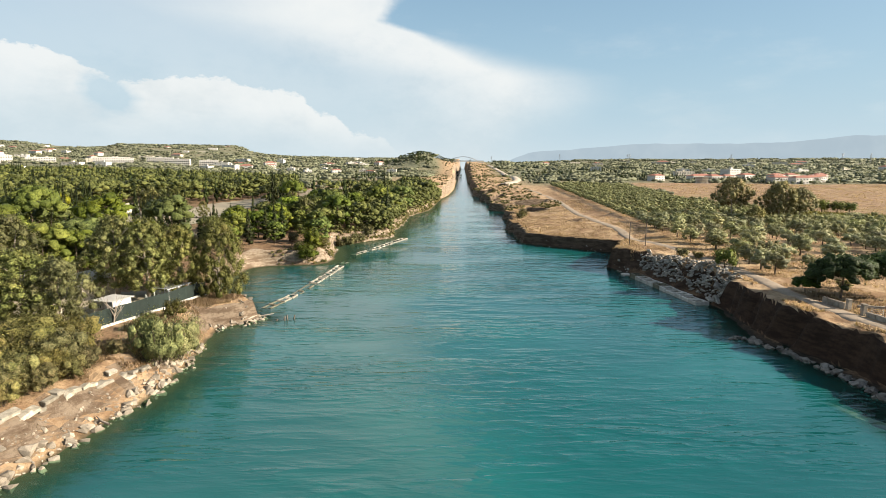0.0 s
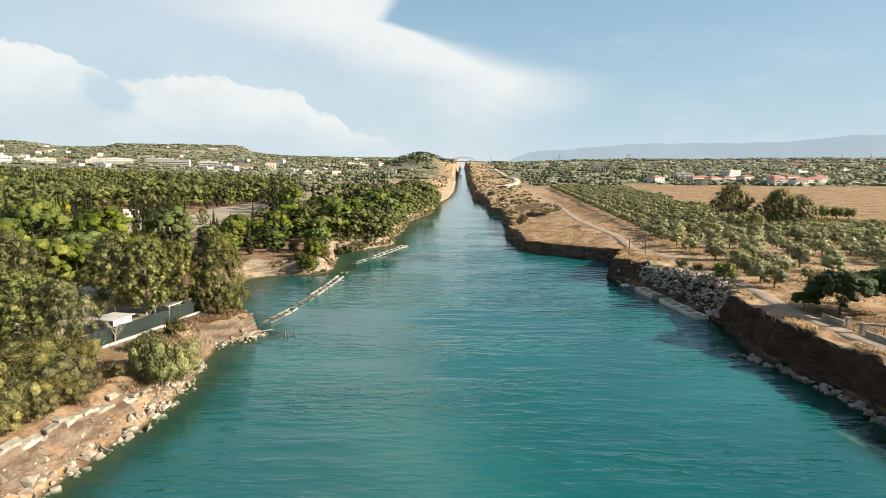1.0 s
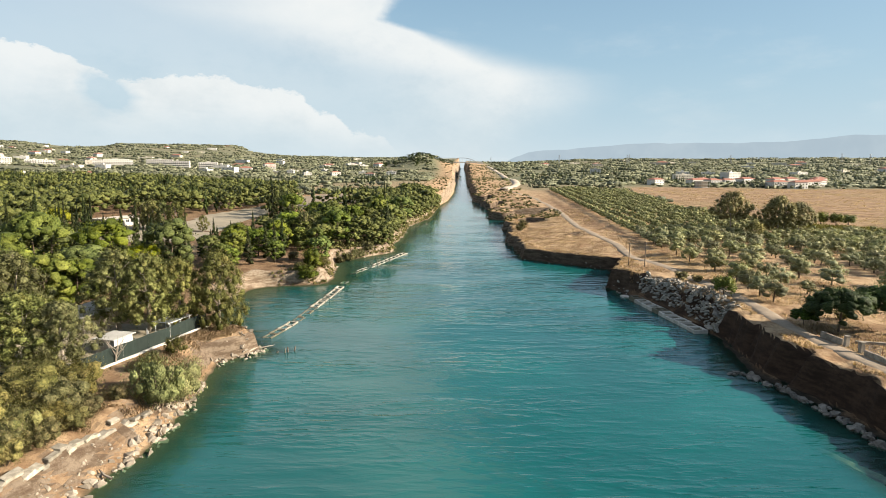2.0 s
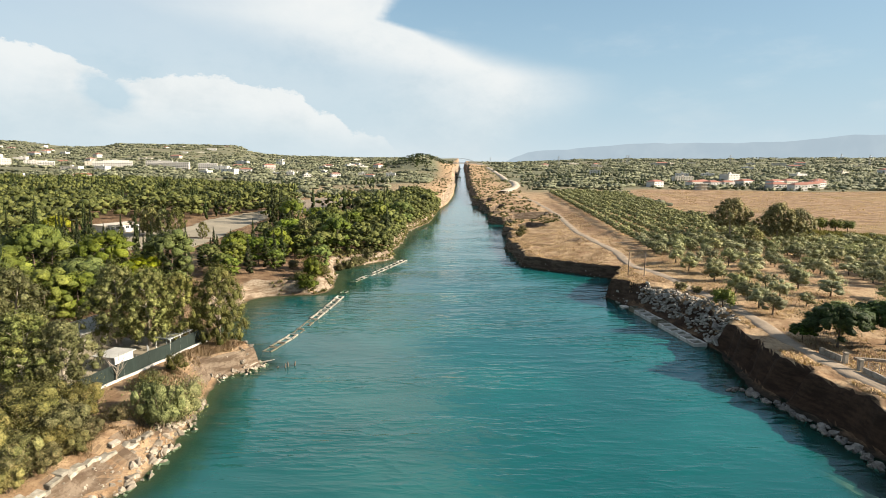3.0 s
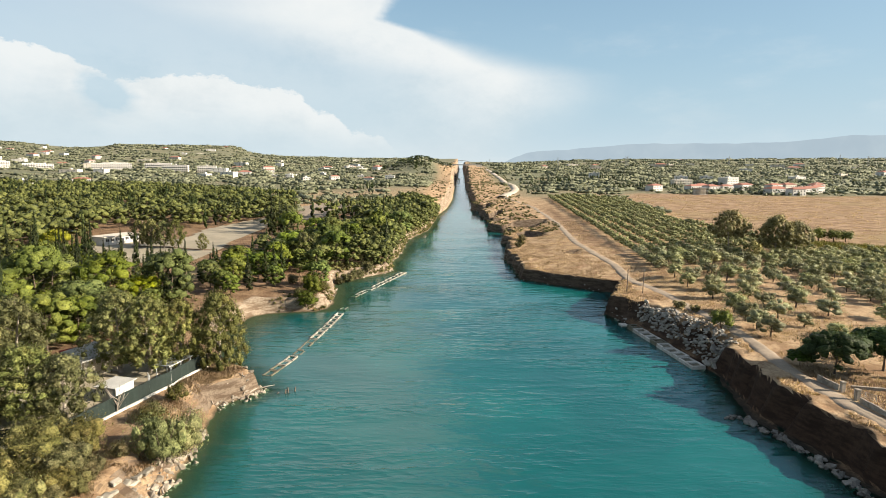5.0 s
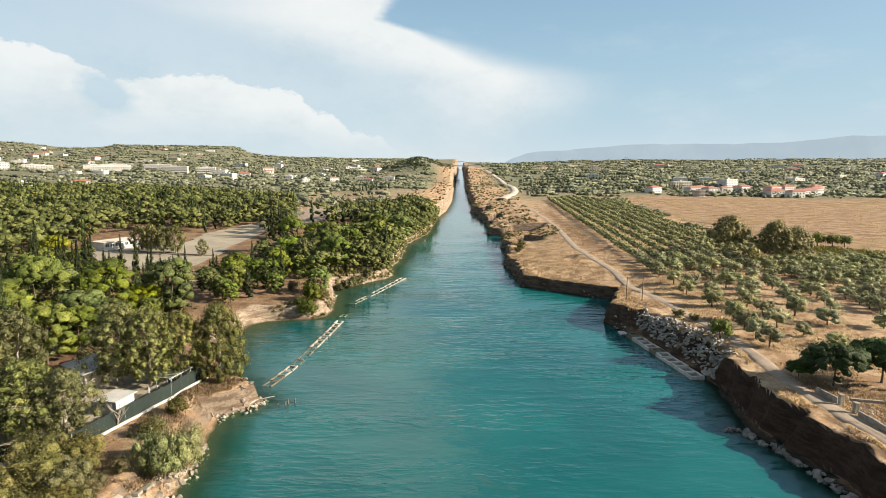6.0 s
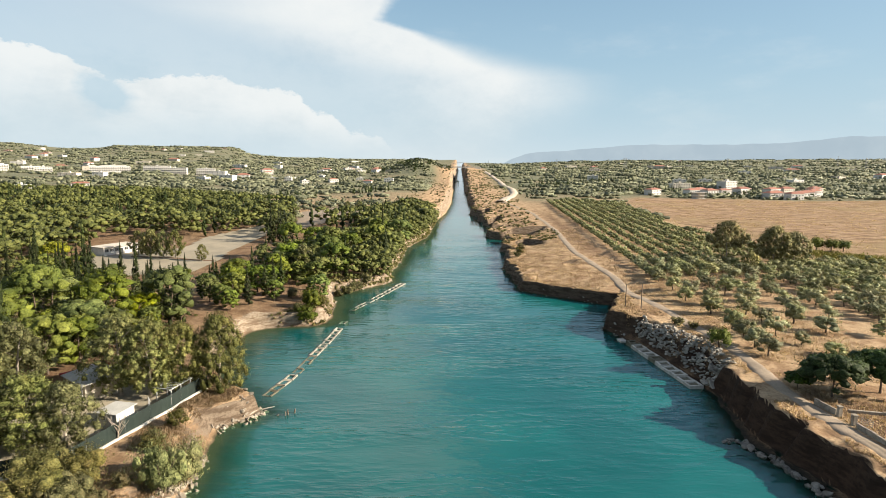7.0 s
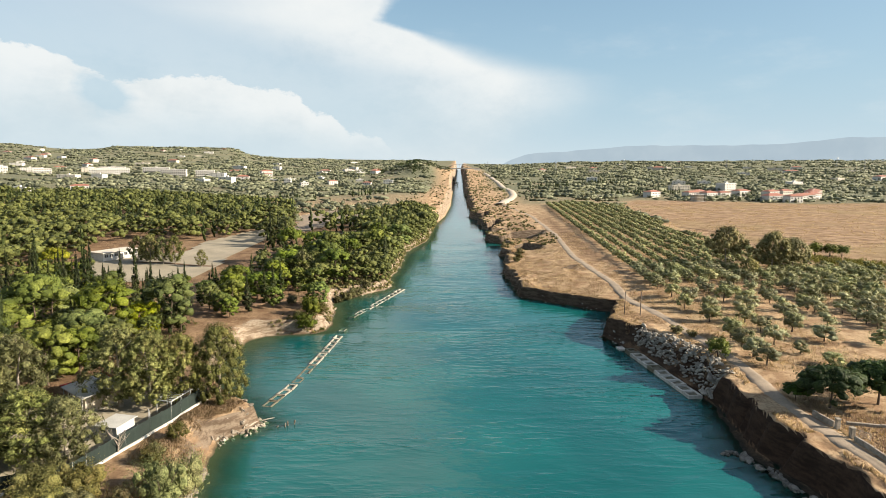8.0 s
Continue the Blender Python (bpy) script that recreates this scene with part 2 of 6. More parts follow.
GROUND, WATER = ground_material(), water_material()
ROAD = plain("road_dirt", (0.25, 0.195, 0.14), (0.36, 0.285, 0.21), 0.35, 0.95, 0.3)
TRACK = plain("pale_track", (0.52, 0.43, 0.33), (0.66, 0.57, 0.46), 0.3, 0.95, 0.3)
PAVED = plain("worn_paving", (0.29, 0.25, 0.18), (0.40, 0.345, 0.25), 0.12, 0.9, 0.2, fine=20)
ROCK = plain("limestone", (0.25, 0.21, 0.16), (0.44, 0.38, 0.30), 0.8, 0.9, 0.6, vary=0.3)
# boulders under the cliff: damp, and darkened further for its shade
ROCK_WET_SHADED = plain("damp_shaded_boulder", (0.13, 0.112, 0.09), (0.29, 0.26, 0.22), 0.7, 0.8, 0.6, vary=0.3)
ROCK_DARK = plain("grey_rubble", (0.26, 0.232, 0.19), (0.47, 0.43, 0.365), 0.7, 0.9, 0.6, vary=0.3)
CONCRETE = plain("weathered_concrete", (0.52, 0.47, 0.40), (0.74, 0.69, 0.61), 0.7, 0.9, 0.4)
CONCRETE_OLD = plain("stained_concrete", (0.27, 0.24, 0.185), (0.50, 0.455, 0.375), 1.4, 0.9, 0.6, vary=0.3)
CONCRETE_WET = plain("algae_concrete", (0.12, 0.105, 0.065), (0.22, 0.195, 0.13), 0.9, 0.7, 0.4)
BARK = plain("bark", (0.10, 0.07, 0.05), (0.17, 0.125, 0.09), 1.5, 0.95, 0.6)
BARK_PALE = plain("pale_bark", (0.30, 0.25, 0.20), (0.46, 0.40, 0.33), 1.2, 0.9, 0.4)
LEAF_PINE = leafy("pine_needles", (0.092, 0.120, 0.022), (0.205, 0.236, 0.045), through_leaf=0.14, gap_shade=0.62)
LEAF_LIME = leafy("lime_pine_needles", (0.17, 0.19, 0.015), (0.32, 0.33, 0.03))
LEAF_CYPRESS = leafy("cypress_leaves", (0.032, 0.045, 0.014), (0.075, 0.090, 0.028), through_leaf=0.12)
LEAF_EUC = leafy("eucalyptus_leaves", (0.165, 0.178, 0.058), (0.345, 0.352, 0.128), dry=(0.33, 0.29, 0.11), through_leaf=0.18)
LEAF_OLIVE = leafy("olive_leaves", (0.285, 0.292, 0.145), (0.53, 0.522, 0.285), gap_shade=0.6)
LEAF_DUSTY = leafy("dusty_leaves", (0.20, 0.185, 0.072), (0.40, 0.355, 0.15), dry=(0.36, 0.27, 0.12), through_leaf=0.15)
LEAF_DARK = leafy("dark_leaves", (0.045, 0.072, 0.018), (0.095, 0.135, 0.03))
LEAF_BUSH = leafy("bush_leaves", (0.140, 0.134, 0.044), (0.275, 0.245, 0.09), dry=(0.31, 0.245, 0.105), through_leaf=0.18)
# distant foliage paled towards grey: aerial haze put into the leaf colour
LEAF_HAZED = leafy("hazed_far_leaves", (0.19, 0.20, 0.128), (0.315, 0.32, 0.21), gap_shade=0.65)
GRASS = leafy("dry_grass", (0.40, 0.265, 0.128), (0.66, 0.485, 0.255), gloss=0.8, gap_shade=0.06)
REED = leafy("green_reeds", (0.18, 0.17, 0.05), (0.36, 0.31, 0.12), gloss=0.8, gap_shade=0.3)
PLASTER = plain("white_plaster", (0.62, 0.59, 0.54), (0.74, 0.72, 0.68), 0.3, 0.9, 0.1)
PLASTER_WARM = plain("cream_plaster", (0.64, 0.56, 0.46), (0.72, 0.66, 0.56), 0.3, 0.9, 0.1)
TILE = plain("terracotta_tile", (0.28, 0.11, 0.075), (0.40, 0.18, 0.125), 1.0, 0.85, 0.4)
SHEET = plain("grey_roof_sheet", (0.42, 0.41, 0.38), (0.54, 0.53, 0.49), 0.5, 0.6, 0.1)
RED_PAINT = plain("red_fascia_paint", (0.36, 0.05, 0.045), (0.45, 0.09, 0.07), 0.6, 0.6, 0.1)
WINDOW = plain("window_glass", (0.03, 0.035, 0.04), (0.06, 0.065, 0.07), 0.5, 0.15, 0.0)
FRAME_WHITE = plain("white_frame_paint", (0.70, 0.70, 0.68), (0.78, 0.78, 0.76), 1.0, 0.5, 0.05)
NET = plain("green_fence_net", (0.006, 0.016, 0.012), (0.012, 0.024, 0.019), 0.8, 0.9, 0.3)
STEEL = plain("galvanised_steel", (0.36, 0.36, 0.35), (0.48, 0.47, 0.45), 2.0, 0.5, 0.1, metal=0.7)
RUST = plain("rusty_steel", (0.16, 0.075, 0.045), (0.26, 0.13, 0.08), 3.0, 0.9, 0.3)
WOOD = plain("weathered_wood", (0.13, 0.095, 0.07), (0.21, 0.16, 0.12), 2.0, 0.95, 0.4)
STONE = plain("stone_wall", (0.26, 0.22, 0.17), (0.42, 0.37, 0.30), 1.6, 0.9, 0.6)
SOIL_DARK = plain("dark_earth", (0.15, 0.09, 0.055), (0.22, 0.135, 0.08), 0.6, 0.95, 0.6)


# ---- mesh helpers ----
def mesh_from(name, verts, faces, mat, smooth=False, normals=None):
    me = bpy.data.meshes.new(name)
    if isinstance(faces, np.ndarray):
        v = np.asarray(verts, np.float32)
        k = faces.shape[1]
        me.vertices.add(len(v))
        me.vertices.foreach_set("co", v.ravel())
        me.loops.add(faces.size)
        me.loops.foreach_set("vertex_index", faces.astype(np.int32).ravel())
        me.polygons.add(len(faces))
        me.polygons.foreach_set("loop_start", np.arange(0, faces.size, k, dtype=np.int32))
        me.update(calc_edges=True)
    else:
        me.from_pydata(verts, [], faces)
    if smooth or normals is not None:
        me.polygons.foreach_set("use_smooth", np.ones(len(me.polygons), bool))
    me.materials.append(mat)
    if normals is not None:
        me.normals_split_custom_set_from_vertices(np.asarray(normals, np.float32).tolist())
    me.update()
    return me


def mesh_bm(name, bm, mat, smooth=False):
    me = bpy.data.meshes.new(name)
    bmesh.ops.recalc_face_normals(bm, faces=bm.faces[:])
    bm.to_mesh(me)
    bm.free()
    if smooth:
        me.polygons.foreach_set("use_smooth", np.ones(len(me.polygons), bool))
    me.materials.append(mat)
    return me


def part(name, me, parent, m=None, label=""):
    """One mesh object under a thing or under a part."""
    ob = new(name, me)
    ob.parent = parent
    if m is not None:
        ob.matrix_basis = m
    return tagged(ob, label=label)


def thing(name, m, label, category, group="", kind=""):
    ob = new(name)
    ob.empty_display_size = 0.2
    ob.matrix_basis = m
    return tagged(ob, label, category, group, kind)


def box_bm(bm, x0, x1, y0, y1, z0, z1, bevel=0.0):
    out = bmesh.ops.create_cube(bm, size=1.0, matrix=Matrix.Translation(((x0 + x1) / 2, (y0 + y1) / 2, (z0 + z1) / 2)) @ Matrix.Diagonal((x1 - x0, y1 - y0, z1 - z0, 1)))
    if bevel:
        edges = list({e for v in out["verts"] for e in v.link_edges})
        bmesh.ops.bevel(bm, geom=edges, offset=bevel, segments=1, affect="EDGES")


def box(name, x0, x1, y0, y1, z0, z1, mat, bevel=0.0):
    bm = bmesh.new()
    box_bm(bm, x0, x1, y0, y1, z0, z1, bevel)
    return mesh_bm(name, bm, mat)


def tube(verts, faces, path, radii, sides=6):
    """Appends a tapered tube along a path."""
    path = [Vector(p) for p in path]
    start = len(verts)
    for i, p in enumerate(path):
        d = (path[min(i + 1, len(path) - 1)] - path[max(i - 1, 0)]).normalized()
        a = d.orthogonal().normalized()
        b = d.cross(a)
        for k in range(sides):
            w = 2 * math.pi * k / sides
            verts.append(tuple(p + radii[i] * (math.cos(w) * a + math.sin(w) * b)))
    for i in range(len(path) - 1):
        for k in range(sides):
            q = start + i * sides
            faces.append((q + k, q + (k + 1) % sides, q + sides + (k + 1) % sides, q + sides + k))
    end = len(verts)
    verts.append(tuple(path[-1]))
    for k in range(sides):
        faces.append((end - sides + k, end - sides + (k + 1) % sides, end))


def rod(name, path, radii, mat, sides=8):
    v, f = [], []
    tube(v, f, path, radii, sides)
    return mesh_from(name, v, f, mat, True)


# ---- the lie of the land ----
# y along the canal and x of the water's edge
LEFT = [(-300, -42), (0, -38.5), (47, -37.5), (54, -35.6), (65, -34.6), (72, -34.1), (84, -35.6), (95, -37.2), (98, -34.7), (101.7, -32.4), (104, -35), (108, -39), (118, -47), (135, -52), (150, -51), (153, -50), (156, -46.5), (157.4, -40), (158.4, -34.5), (162, -32.3), (170, -32), (178, -33), (188, -34.5), (196.5, -36.2), (200.5, -33), (206, -28.5), (214.5, -21.5), (222, -18.5), (237, -20.5), (267, -18.3), (311, -18), (358, -8.2), (466, -2.6), (533, 4.7), (666, 12), (1158, 26.5), (3211, 91), (5200, 153)]
RIGHT = [(-300, 56), (0, 54.5), (60, 54.2), (70, 53.6), (78, 52.6), (84, 50.8), (90, 49.8), (96, 50.4), (104, 51.7), (110, 53.5), (114, 52.4), (125, 51), (140, 48.6), (146, 46.5), (155, 44.7), (163, 47), (171, 50), (178, 53), (183, 55), (185.5, 50), (189.4, 46.5), (196.4, 36.7), (201, 32), (205, 28.5), (215, 27.6), (252, 28.1), (290, 31.4), (335, 36), (345, 38), (348, 30.5), (352, 29.3), (385, 31), (398, 34), (420, 35), (424, 31), (435, 30.5), (470, 31.5), (490, 34), (496, 33.8), (500, 28.5), (512, 27.5), (575, 31), (1060, 44), (3220, 117), (5200, 182)]


def curve(points):
    p = np.array(points, float)
    return lambda y: np.interp(y, p[:, 0], p[:, 1])


def wiggle(y, seed, size):
    return size * (np.sin(y * 0.9 + seed) * 0.4 + np.sin(y * 0.37 + 2.1 * seed) * 0.6 + np.sin(y * 2.3 + seed * 0.7) * 0.3)


def sstep(x, a, b):
    t = np.clip((x - a) / (b - a), 0, 1)
    return t * t * (3 - 2 * t)


edge_left = lambda y: curve(LEFT)(y) + wiggle(y, 1.3, 0.45)
edge_right = lambda y: curve(RIGHT)(y) + wiggle(y, 4.1, 0.45) + sstep(np.asarray(y, float), 146, 160) * (wiggle(np.asarray(y) * 1.3, 2.2, 0.55) + 1.6 * np.abs(np.sin(np.asarray(y) * 0.31 + 1.5 * np.sin(np.asarray(y) * 0.11))) - 0.8) + 2.2 * np.sin(y * 0.16) * np.sin(y * 0.043 + 1) * np.clip((np.asarray(y) - 215) / 60, 0, 1)
axis_x = curve([(-300, 6), (100, 8), (300, 8), (566, 18), (1100, 36), (3215, 104), (5200, 168)])


_rng = np.random.default_rng(7)
_lat = _rng.random((256, 256))


def field_noise(x, y):
    """Smooth value noise in 0..1, one cell a unit."""
    xi, yi = np.floor(x).astype(int), np.floor(y).astype(int)
    fx, fy = x - xi, y - yi
    fx, fy = fx * fx * (3 - 2 * fx), fy * fy * (3 - 2 * fy)
    g = lambda i, j: _lat[(xi + i) & 255, (yi + j) & 255]
    return (g(0, 0) * (1 - fx) + g(1, 0) * fx) * (1 - fy) + (g(0, 1) * (1 - fx) + g(1, 1) * fx) * fy


def rough(x, y, s):
    return field_noise(x / s, y / s) + 0.5 * field_noise(x / s * 2.1 + 17, y / s * 2.1 + 5) + 0.25 * field_noise(x / s * 4.3 + 3, y / s * 4.3 + 31) - 0.875


def inside(x, y, poly):
    """How far a point lies inside a polygon: 1 inside, 0 outside."""
    p = np.array(poly, float)
    hit = np.zeros(np.shape(x), bool)
    for (x0, y0), (x1, y1) in zip(p, np.roll(p, -1, 0)):
        cross = ((y0 > y) != (y1 > y)) & (x < (x1 - x0) * (y - y0) / (y1 - y0 + 1e-9) + x0)
        hit ^= cross
    return hit


def plateau(x, y):
    """The height of the land away from the banks."""
    x, y = np.asarray(x, float), np.asarray(y, float)
    r = np.hypot(x, np.maximum(y, 0))
    off = x - axis_x(y)
    side = off / (np.maximum(y, 50) + 40)
    far_r = np.maximum((r - 60) / 1000, 0)
    right = 5.0 + (12.0 * np.minimum(far_r, 1.1) ** 1.4 + 16.0 * np.maximum(far_r - 1.1, 0)) * (0.62 + 0.38 * sstep(side, 0.03, 0.3))
    left = 3.4 + 1.6 * sstep(-off, 40, 90) + 19.0 * np.maximum((r - 150) / 1000, 0) ** 1.3 * (0.42 + 0.58 * sstep(-side, 0.08, 0.6))
    # the long rise and the flat-topped hill far off on the left
    crest = np.interp(x / np.maximum(y, 1), [-1.2, -0.76, -0.70, -0.64, -0.575, -0.560, -0.545, -0.345, -0.322, -0.27, -0.14, 0], [200, 186, 172, 140, 138, 142, 160, 152, 104, 84, 72, 66]) * np.clip(y / 4300, 0, 1.2)
    back = sstep(r, 1500, 4200)
    left = left * (1 - back) + crest * back
    h = np.where(off > 0, right, left)
    # ridge that the cut and its bridge go through
    h = h + 17 * np.exp(-((y - 1500) / 330) ** 2) * np.exp(-(off / 260) ** 2)
    h = h + 22 * np.exp(-((y - 1330) / 130) ** 2) * np.exp(-((off + 95) / 60) ** 2)
    h = h + 6 * np.exp(-((y - 640) / 150) ** 2) * np.exp(-((off + 60) / 60) ** 2)
    far = sstep(r, 300, 1200)
    return h + rough(x, y, 160) * (0.5 + 5 * far) + rough(x, y, 14) * 0.35 + rough(x, y, 620) * np.where(off > 0, 12, 5) * sstep(r, 1300, 3500)


HOLLOWS = [([(32, 338), (43.8, 362), (63, 362), (58, 343), (50.5, 327), (45, 333), (40, 336)], 4.6), ([(37.6, 294), (45, 289), (50, 292), (52, 301), (45, 313), (39, 306)], 3.6), ([(26, 400), (43, 449), (47, 436), (33, 390)], 4.6), ([(27, 366), (34, 389), (42, 389), (36, 371)], 4.2), ([(25, 470), (38, 505), (43, 500), (32, 462)], 4.8), ([(52, 228), (56, 233), (55, 240), (50, 236)], 1.2)]


def bank_width(y, left):
    if left:
        return np.interp(y, [0, 90, 96, 100, 106, 112, 150, 160, 166, 175, 200, 300, 360, 460, 700, 1500, 5000], [5, 4.4, 2.4, 1.6, 1.5, 1.7, 2.2, 4.0, 2.0, 2.2, 1.8, 1.8, 2.6, 5, 6.5, 9, 16])
    return np.interp(y, [0, 70, 85, 97, 108, 112, 114, 146, 150, 330, 420, 560, 900, 1500, 5000], [3.6, 3.6, 4.8, 4.4, 3.2, 2.6, 7.5, 7, 1.8, 1.8, 2.0, 2.6, 5, 10, 24])


def bed(v, left, bay, deep):
    """Depth of the canal's bed at the distance v from the shore."""
    return np.where(left, bay * (0.26 * v + 0.04 * v * v), deep * (0.14 * v + 0.012 * v * v)).clip(0, 9)


def shelf(x, y):
    """Shallow ledge with sunken slabs."""
    return 1 - 0.9 * np.exp(-((x - 47.5) / 4.5) ** 2 - ((y - 59) / 11) ** 2)


def land(x, y):
    """Height of the ground anywhere."""
    x, y = np.asarray(x, float), np.asarray(y, float)
    el, er = edge_left(y), edge_right(y)
    vl, vr = el - x, x - er
    left = vl > vr
    v = np.maximum(vl, vr)
    w = np.where(left, bank_width(y, True), bank_width(y, False)) * (np.clip(1 + 0.8 * rough(x * 0.3, y, 3.2), 0.45, 1.9))
    top = plateau(x, y)
    top = top - 1.9 * ~left * sstep(y, 162, 188) * sstep(y, 900, 500) * (1 - sstep(v, 5, 32))
    foot = sstep(y, 116, 106)
    rise = np.where(left, 0.55 * np.clip(v / w, 0, 1) + 0.45 * sstep(v / w, 0.15, 1), sstep(v / w, -0.15 + 0.45 * foot, 0.85 + 0.05 * foot))
    up = 0.05 + top * rise + rough(x, y, 3.0) * 0.8 * sstep(v, 0.2, 2.0) * (1 - sstep(v, 4, 12))
    up = up + rough(x, y, 16) * 1.9 * sstep(y, 330, 520) * sstep(v, 1, 6) * (1 - sstep(v, 24, 60)) + rough(x, y, 5) * 0.9 * sstep(y, 300, 420) * sstep(v, 0.5, 3) * (1 - sstep(v, 18, 40))
    up = up + rough(x, y, 2.2) * 1.1 * left * sstep(y, 106, 112) * sstep(y, 240, 200) * sstep(v, 0.3, 1.5) * (1 - sstep(v, 3, 8))
    # slumped hollows and gullies in the cliff top
    for poly, depth in HOLLOWS:
        up = np.where(inside(x, y, poly) & (v > 0), np.maximum(up - depth + 0.5 * rough(x, y, 4), 0.05), up)
    down = -bed(np.maximum(-v, 0), left, np.interp(y, [100, 110, 200, 215], [1.0, 0.42, 0.42, 1.0]), np.interp(y, [96, 112], [2.6, 7.0])) * shelf(x, y) + 0.05
    return np.where(v > 0, up, down)


PLAZA = [(-142, 232), (-118, 200), (-88, 202), (-86, 226), (-91, 250), (-91, 300), (-98, 340), (-107, 366), (-113, 340), (-120, 300), (-115, 262), (-130, 256), (-140, 246)]
YARD2 = [(-104, 440), (-92, 372), (-88, 345), (-80, 345), (-74, 372), (-52, 430), (-56, 480), (-82, 486), (-100, 465)]
FIELD = [(146, 365), (143, 226), (150, 190), (420, 150), (900, 430), (470, 560), (330, 570), (205, 640), (170, 560)]
ORCHARD = [(97, 560), (70, 215), (72, 190), (92, 178), (110, 140), (300, 120), (260, 190), (146, 235), (138, 342), (163, 530), (133, 600)]
FOREST = [(-62, 112), (-62, 144), (-75, 150), (-88, 172), (-86, 196), (-62, 192), (-50, 194), (-40, 200), (-30, 213), (-22.5, 226), (-22.5, 262), (-20, 318), (-10, 352), (-5, 420), (-5, 462), (-22, 478), (-48, 440), (-62, 420), (-76, 400), (-102, 398), (-115, 480), (-250, 560), (-520, 560), (-420, 300), (-210, 60), (-80, 40), (-62, 66), (-60, 95)]


def make_ground():
    near = np.concatenate([np.arange(36, 262, 0.9), np.arange(262, 520, 1.5)])
    t = np.linspace(0, 1, 150)[1:]
    far = 520 + (4950 - 520) * (t ** 2.2 * 0.95 + t * 0.05)
    ys = np.concatenate([[-300, -200, -120, -60, -20, 5, 22, 30], near, far])
    k = np.linspace(0, 1, 118)
    vs = np.concatenate([np.arange(0, 6, 0.4), 6 + 4900 * (0.004 * k + 0.996 * k ** 4.2)])
    sea = np.array([0.6, 1.4, 2.6, 4.5, 7.5, 12, 0.0])[:6]
    cols = []
    el, er, ax = edge_left(ys), edge_right(ys), axis_x(ys)
    fade = lambda v: np.exp(-np.maximum(v - 8, 0) / 70)
    for v in vs[::-1]:
        cols.append((el - ax) * fade(v) + ax - 14 * (1 - fade(v)) - v)
    half = (er - el) / 2
    for s in sea:
        cols.append(el + np.minimum(s, half * s / 13))
    for s in sea[::-1]:
        cols.append(er - np.minimum(s, half * s / 13))
    for v in vs:
        cols.append((er - ax) * fade(v) + ax + 14 * (1 - fade(v)) + v)
    X = np.stack(cols, 1)
    Y = np.repeat(ys[:, None], X.shape[1], 1)
    Z = land(X, Y)
    R, C = X.shape
    i = np.arange(R * C).reshape(R, C)
    faces = np.stack([i[:-1, :-1], i[:-1, 1:], i[1:, 1:], i[1:, :-1]], -1).reshape(-1, 4)
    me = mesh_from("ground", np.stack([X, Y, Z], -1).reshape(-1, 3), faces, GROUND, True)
    x, y = X.ravel(), Y.ravel()
    off = x - axis_x(y)
    n1 = rough(x, y, 40)
    zone = {
        "field": inside(x, y, FIELD).astype(float),
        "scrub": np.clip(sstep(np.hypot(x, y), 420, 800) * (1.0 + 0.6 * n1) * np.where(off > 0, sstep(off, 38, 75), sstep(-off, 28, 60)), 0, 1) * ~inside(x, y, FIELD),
        "soil": np.clip(inside(x, y, FOREST) * 0.85 + 1.0 * (off > 0) * (Z.ravel() < 2.0) * (y < 150) + 0.9 * (x > 63.6) * (y < 93) * (x < 120) + 0.22 * (off < 0) * (y < 106) * (x > -75) + 0.8 * (off < 0) * (y > 106) * (y < 240) * (x > -75) + inside(x, y, ORCHARD) * (0.1 + 0.35 * (n1 > 0)) + np.exp(-((off - np.interp(y, [200, 250, 560], [60, 60, 70])) / 5) ** 2) * sstep(y, 205, 260) * sstep(y, 520, 400) * 0.9, 0, 1),
        # right bank: pale share kept low near by, where the cliff stands in shade
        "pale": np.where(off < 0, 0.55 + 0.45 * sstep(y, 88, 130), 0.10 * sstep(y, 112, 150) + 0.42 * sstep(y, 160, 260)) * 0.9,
    }
    for name, value in zone.items():
        me.attributes.new(name, "FLOAT", "POINT").data.foreach_set("value", value.astype(np.float32))
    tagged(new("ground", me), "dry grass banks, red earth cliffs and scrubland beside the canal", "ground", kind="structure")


def make_water():
    ys = np.concatenate([[-300, -100, 0, 25], np.arange(36, 262, 1.5), np.geomspace(262, 4900, 120)[1:]])
    el, er = edge_left(ys), edge_right(ys)
    s = np.concatenate([[-9, -5, -2.5, -1, 0, 0.7, 1.5, 2.5, 4, 6, 9, 13]])
    cols = [el + np.minimum(k, (er - el) * k / 27) for k in s] + [er - np.minimum(k, (er - el) * k / 27) for k in s[::-1]]
    X = np.stack(cols, 1)
    Y = np.repeat(ys[:, None], X.shape[1], 1)
    R, C = X.shape
    i = np.arange(R * C).reshape(R, C)
    faces = np.stack([i[:-1, :-1], i[:-1, 1:], i[1:, 1:], i[1:, :-1]], -1).reshape(-1, 4)
    me = mesh_from("canal_water", np.stack([X, Y, 0 * X], -1).reshape(-1, 3), faces, WATER, True)
    depth = np.maximum(-land(X, Y), 0).ravel()
    me.attributes.new("depth", "FLOAT", "POINT").data.foreach_set("value", depth.astype(np.float32))
    tagged(new("canal_water", me), "rippled turquoise canal water between earth banks", "water", kind="structure")


make_ground()
make_water()


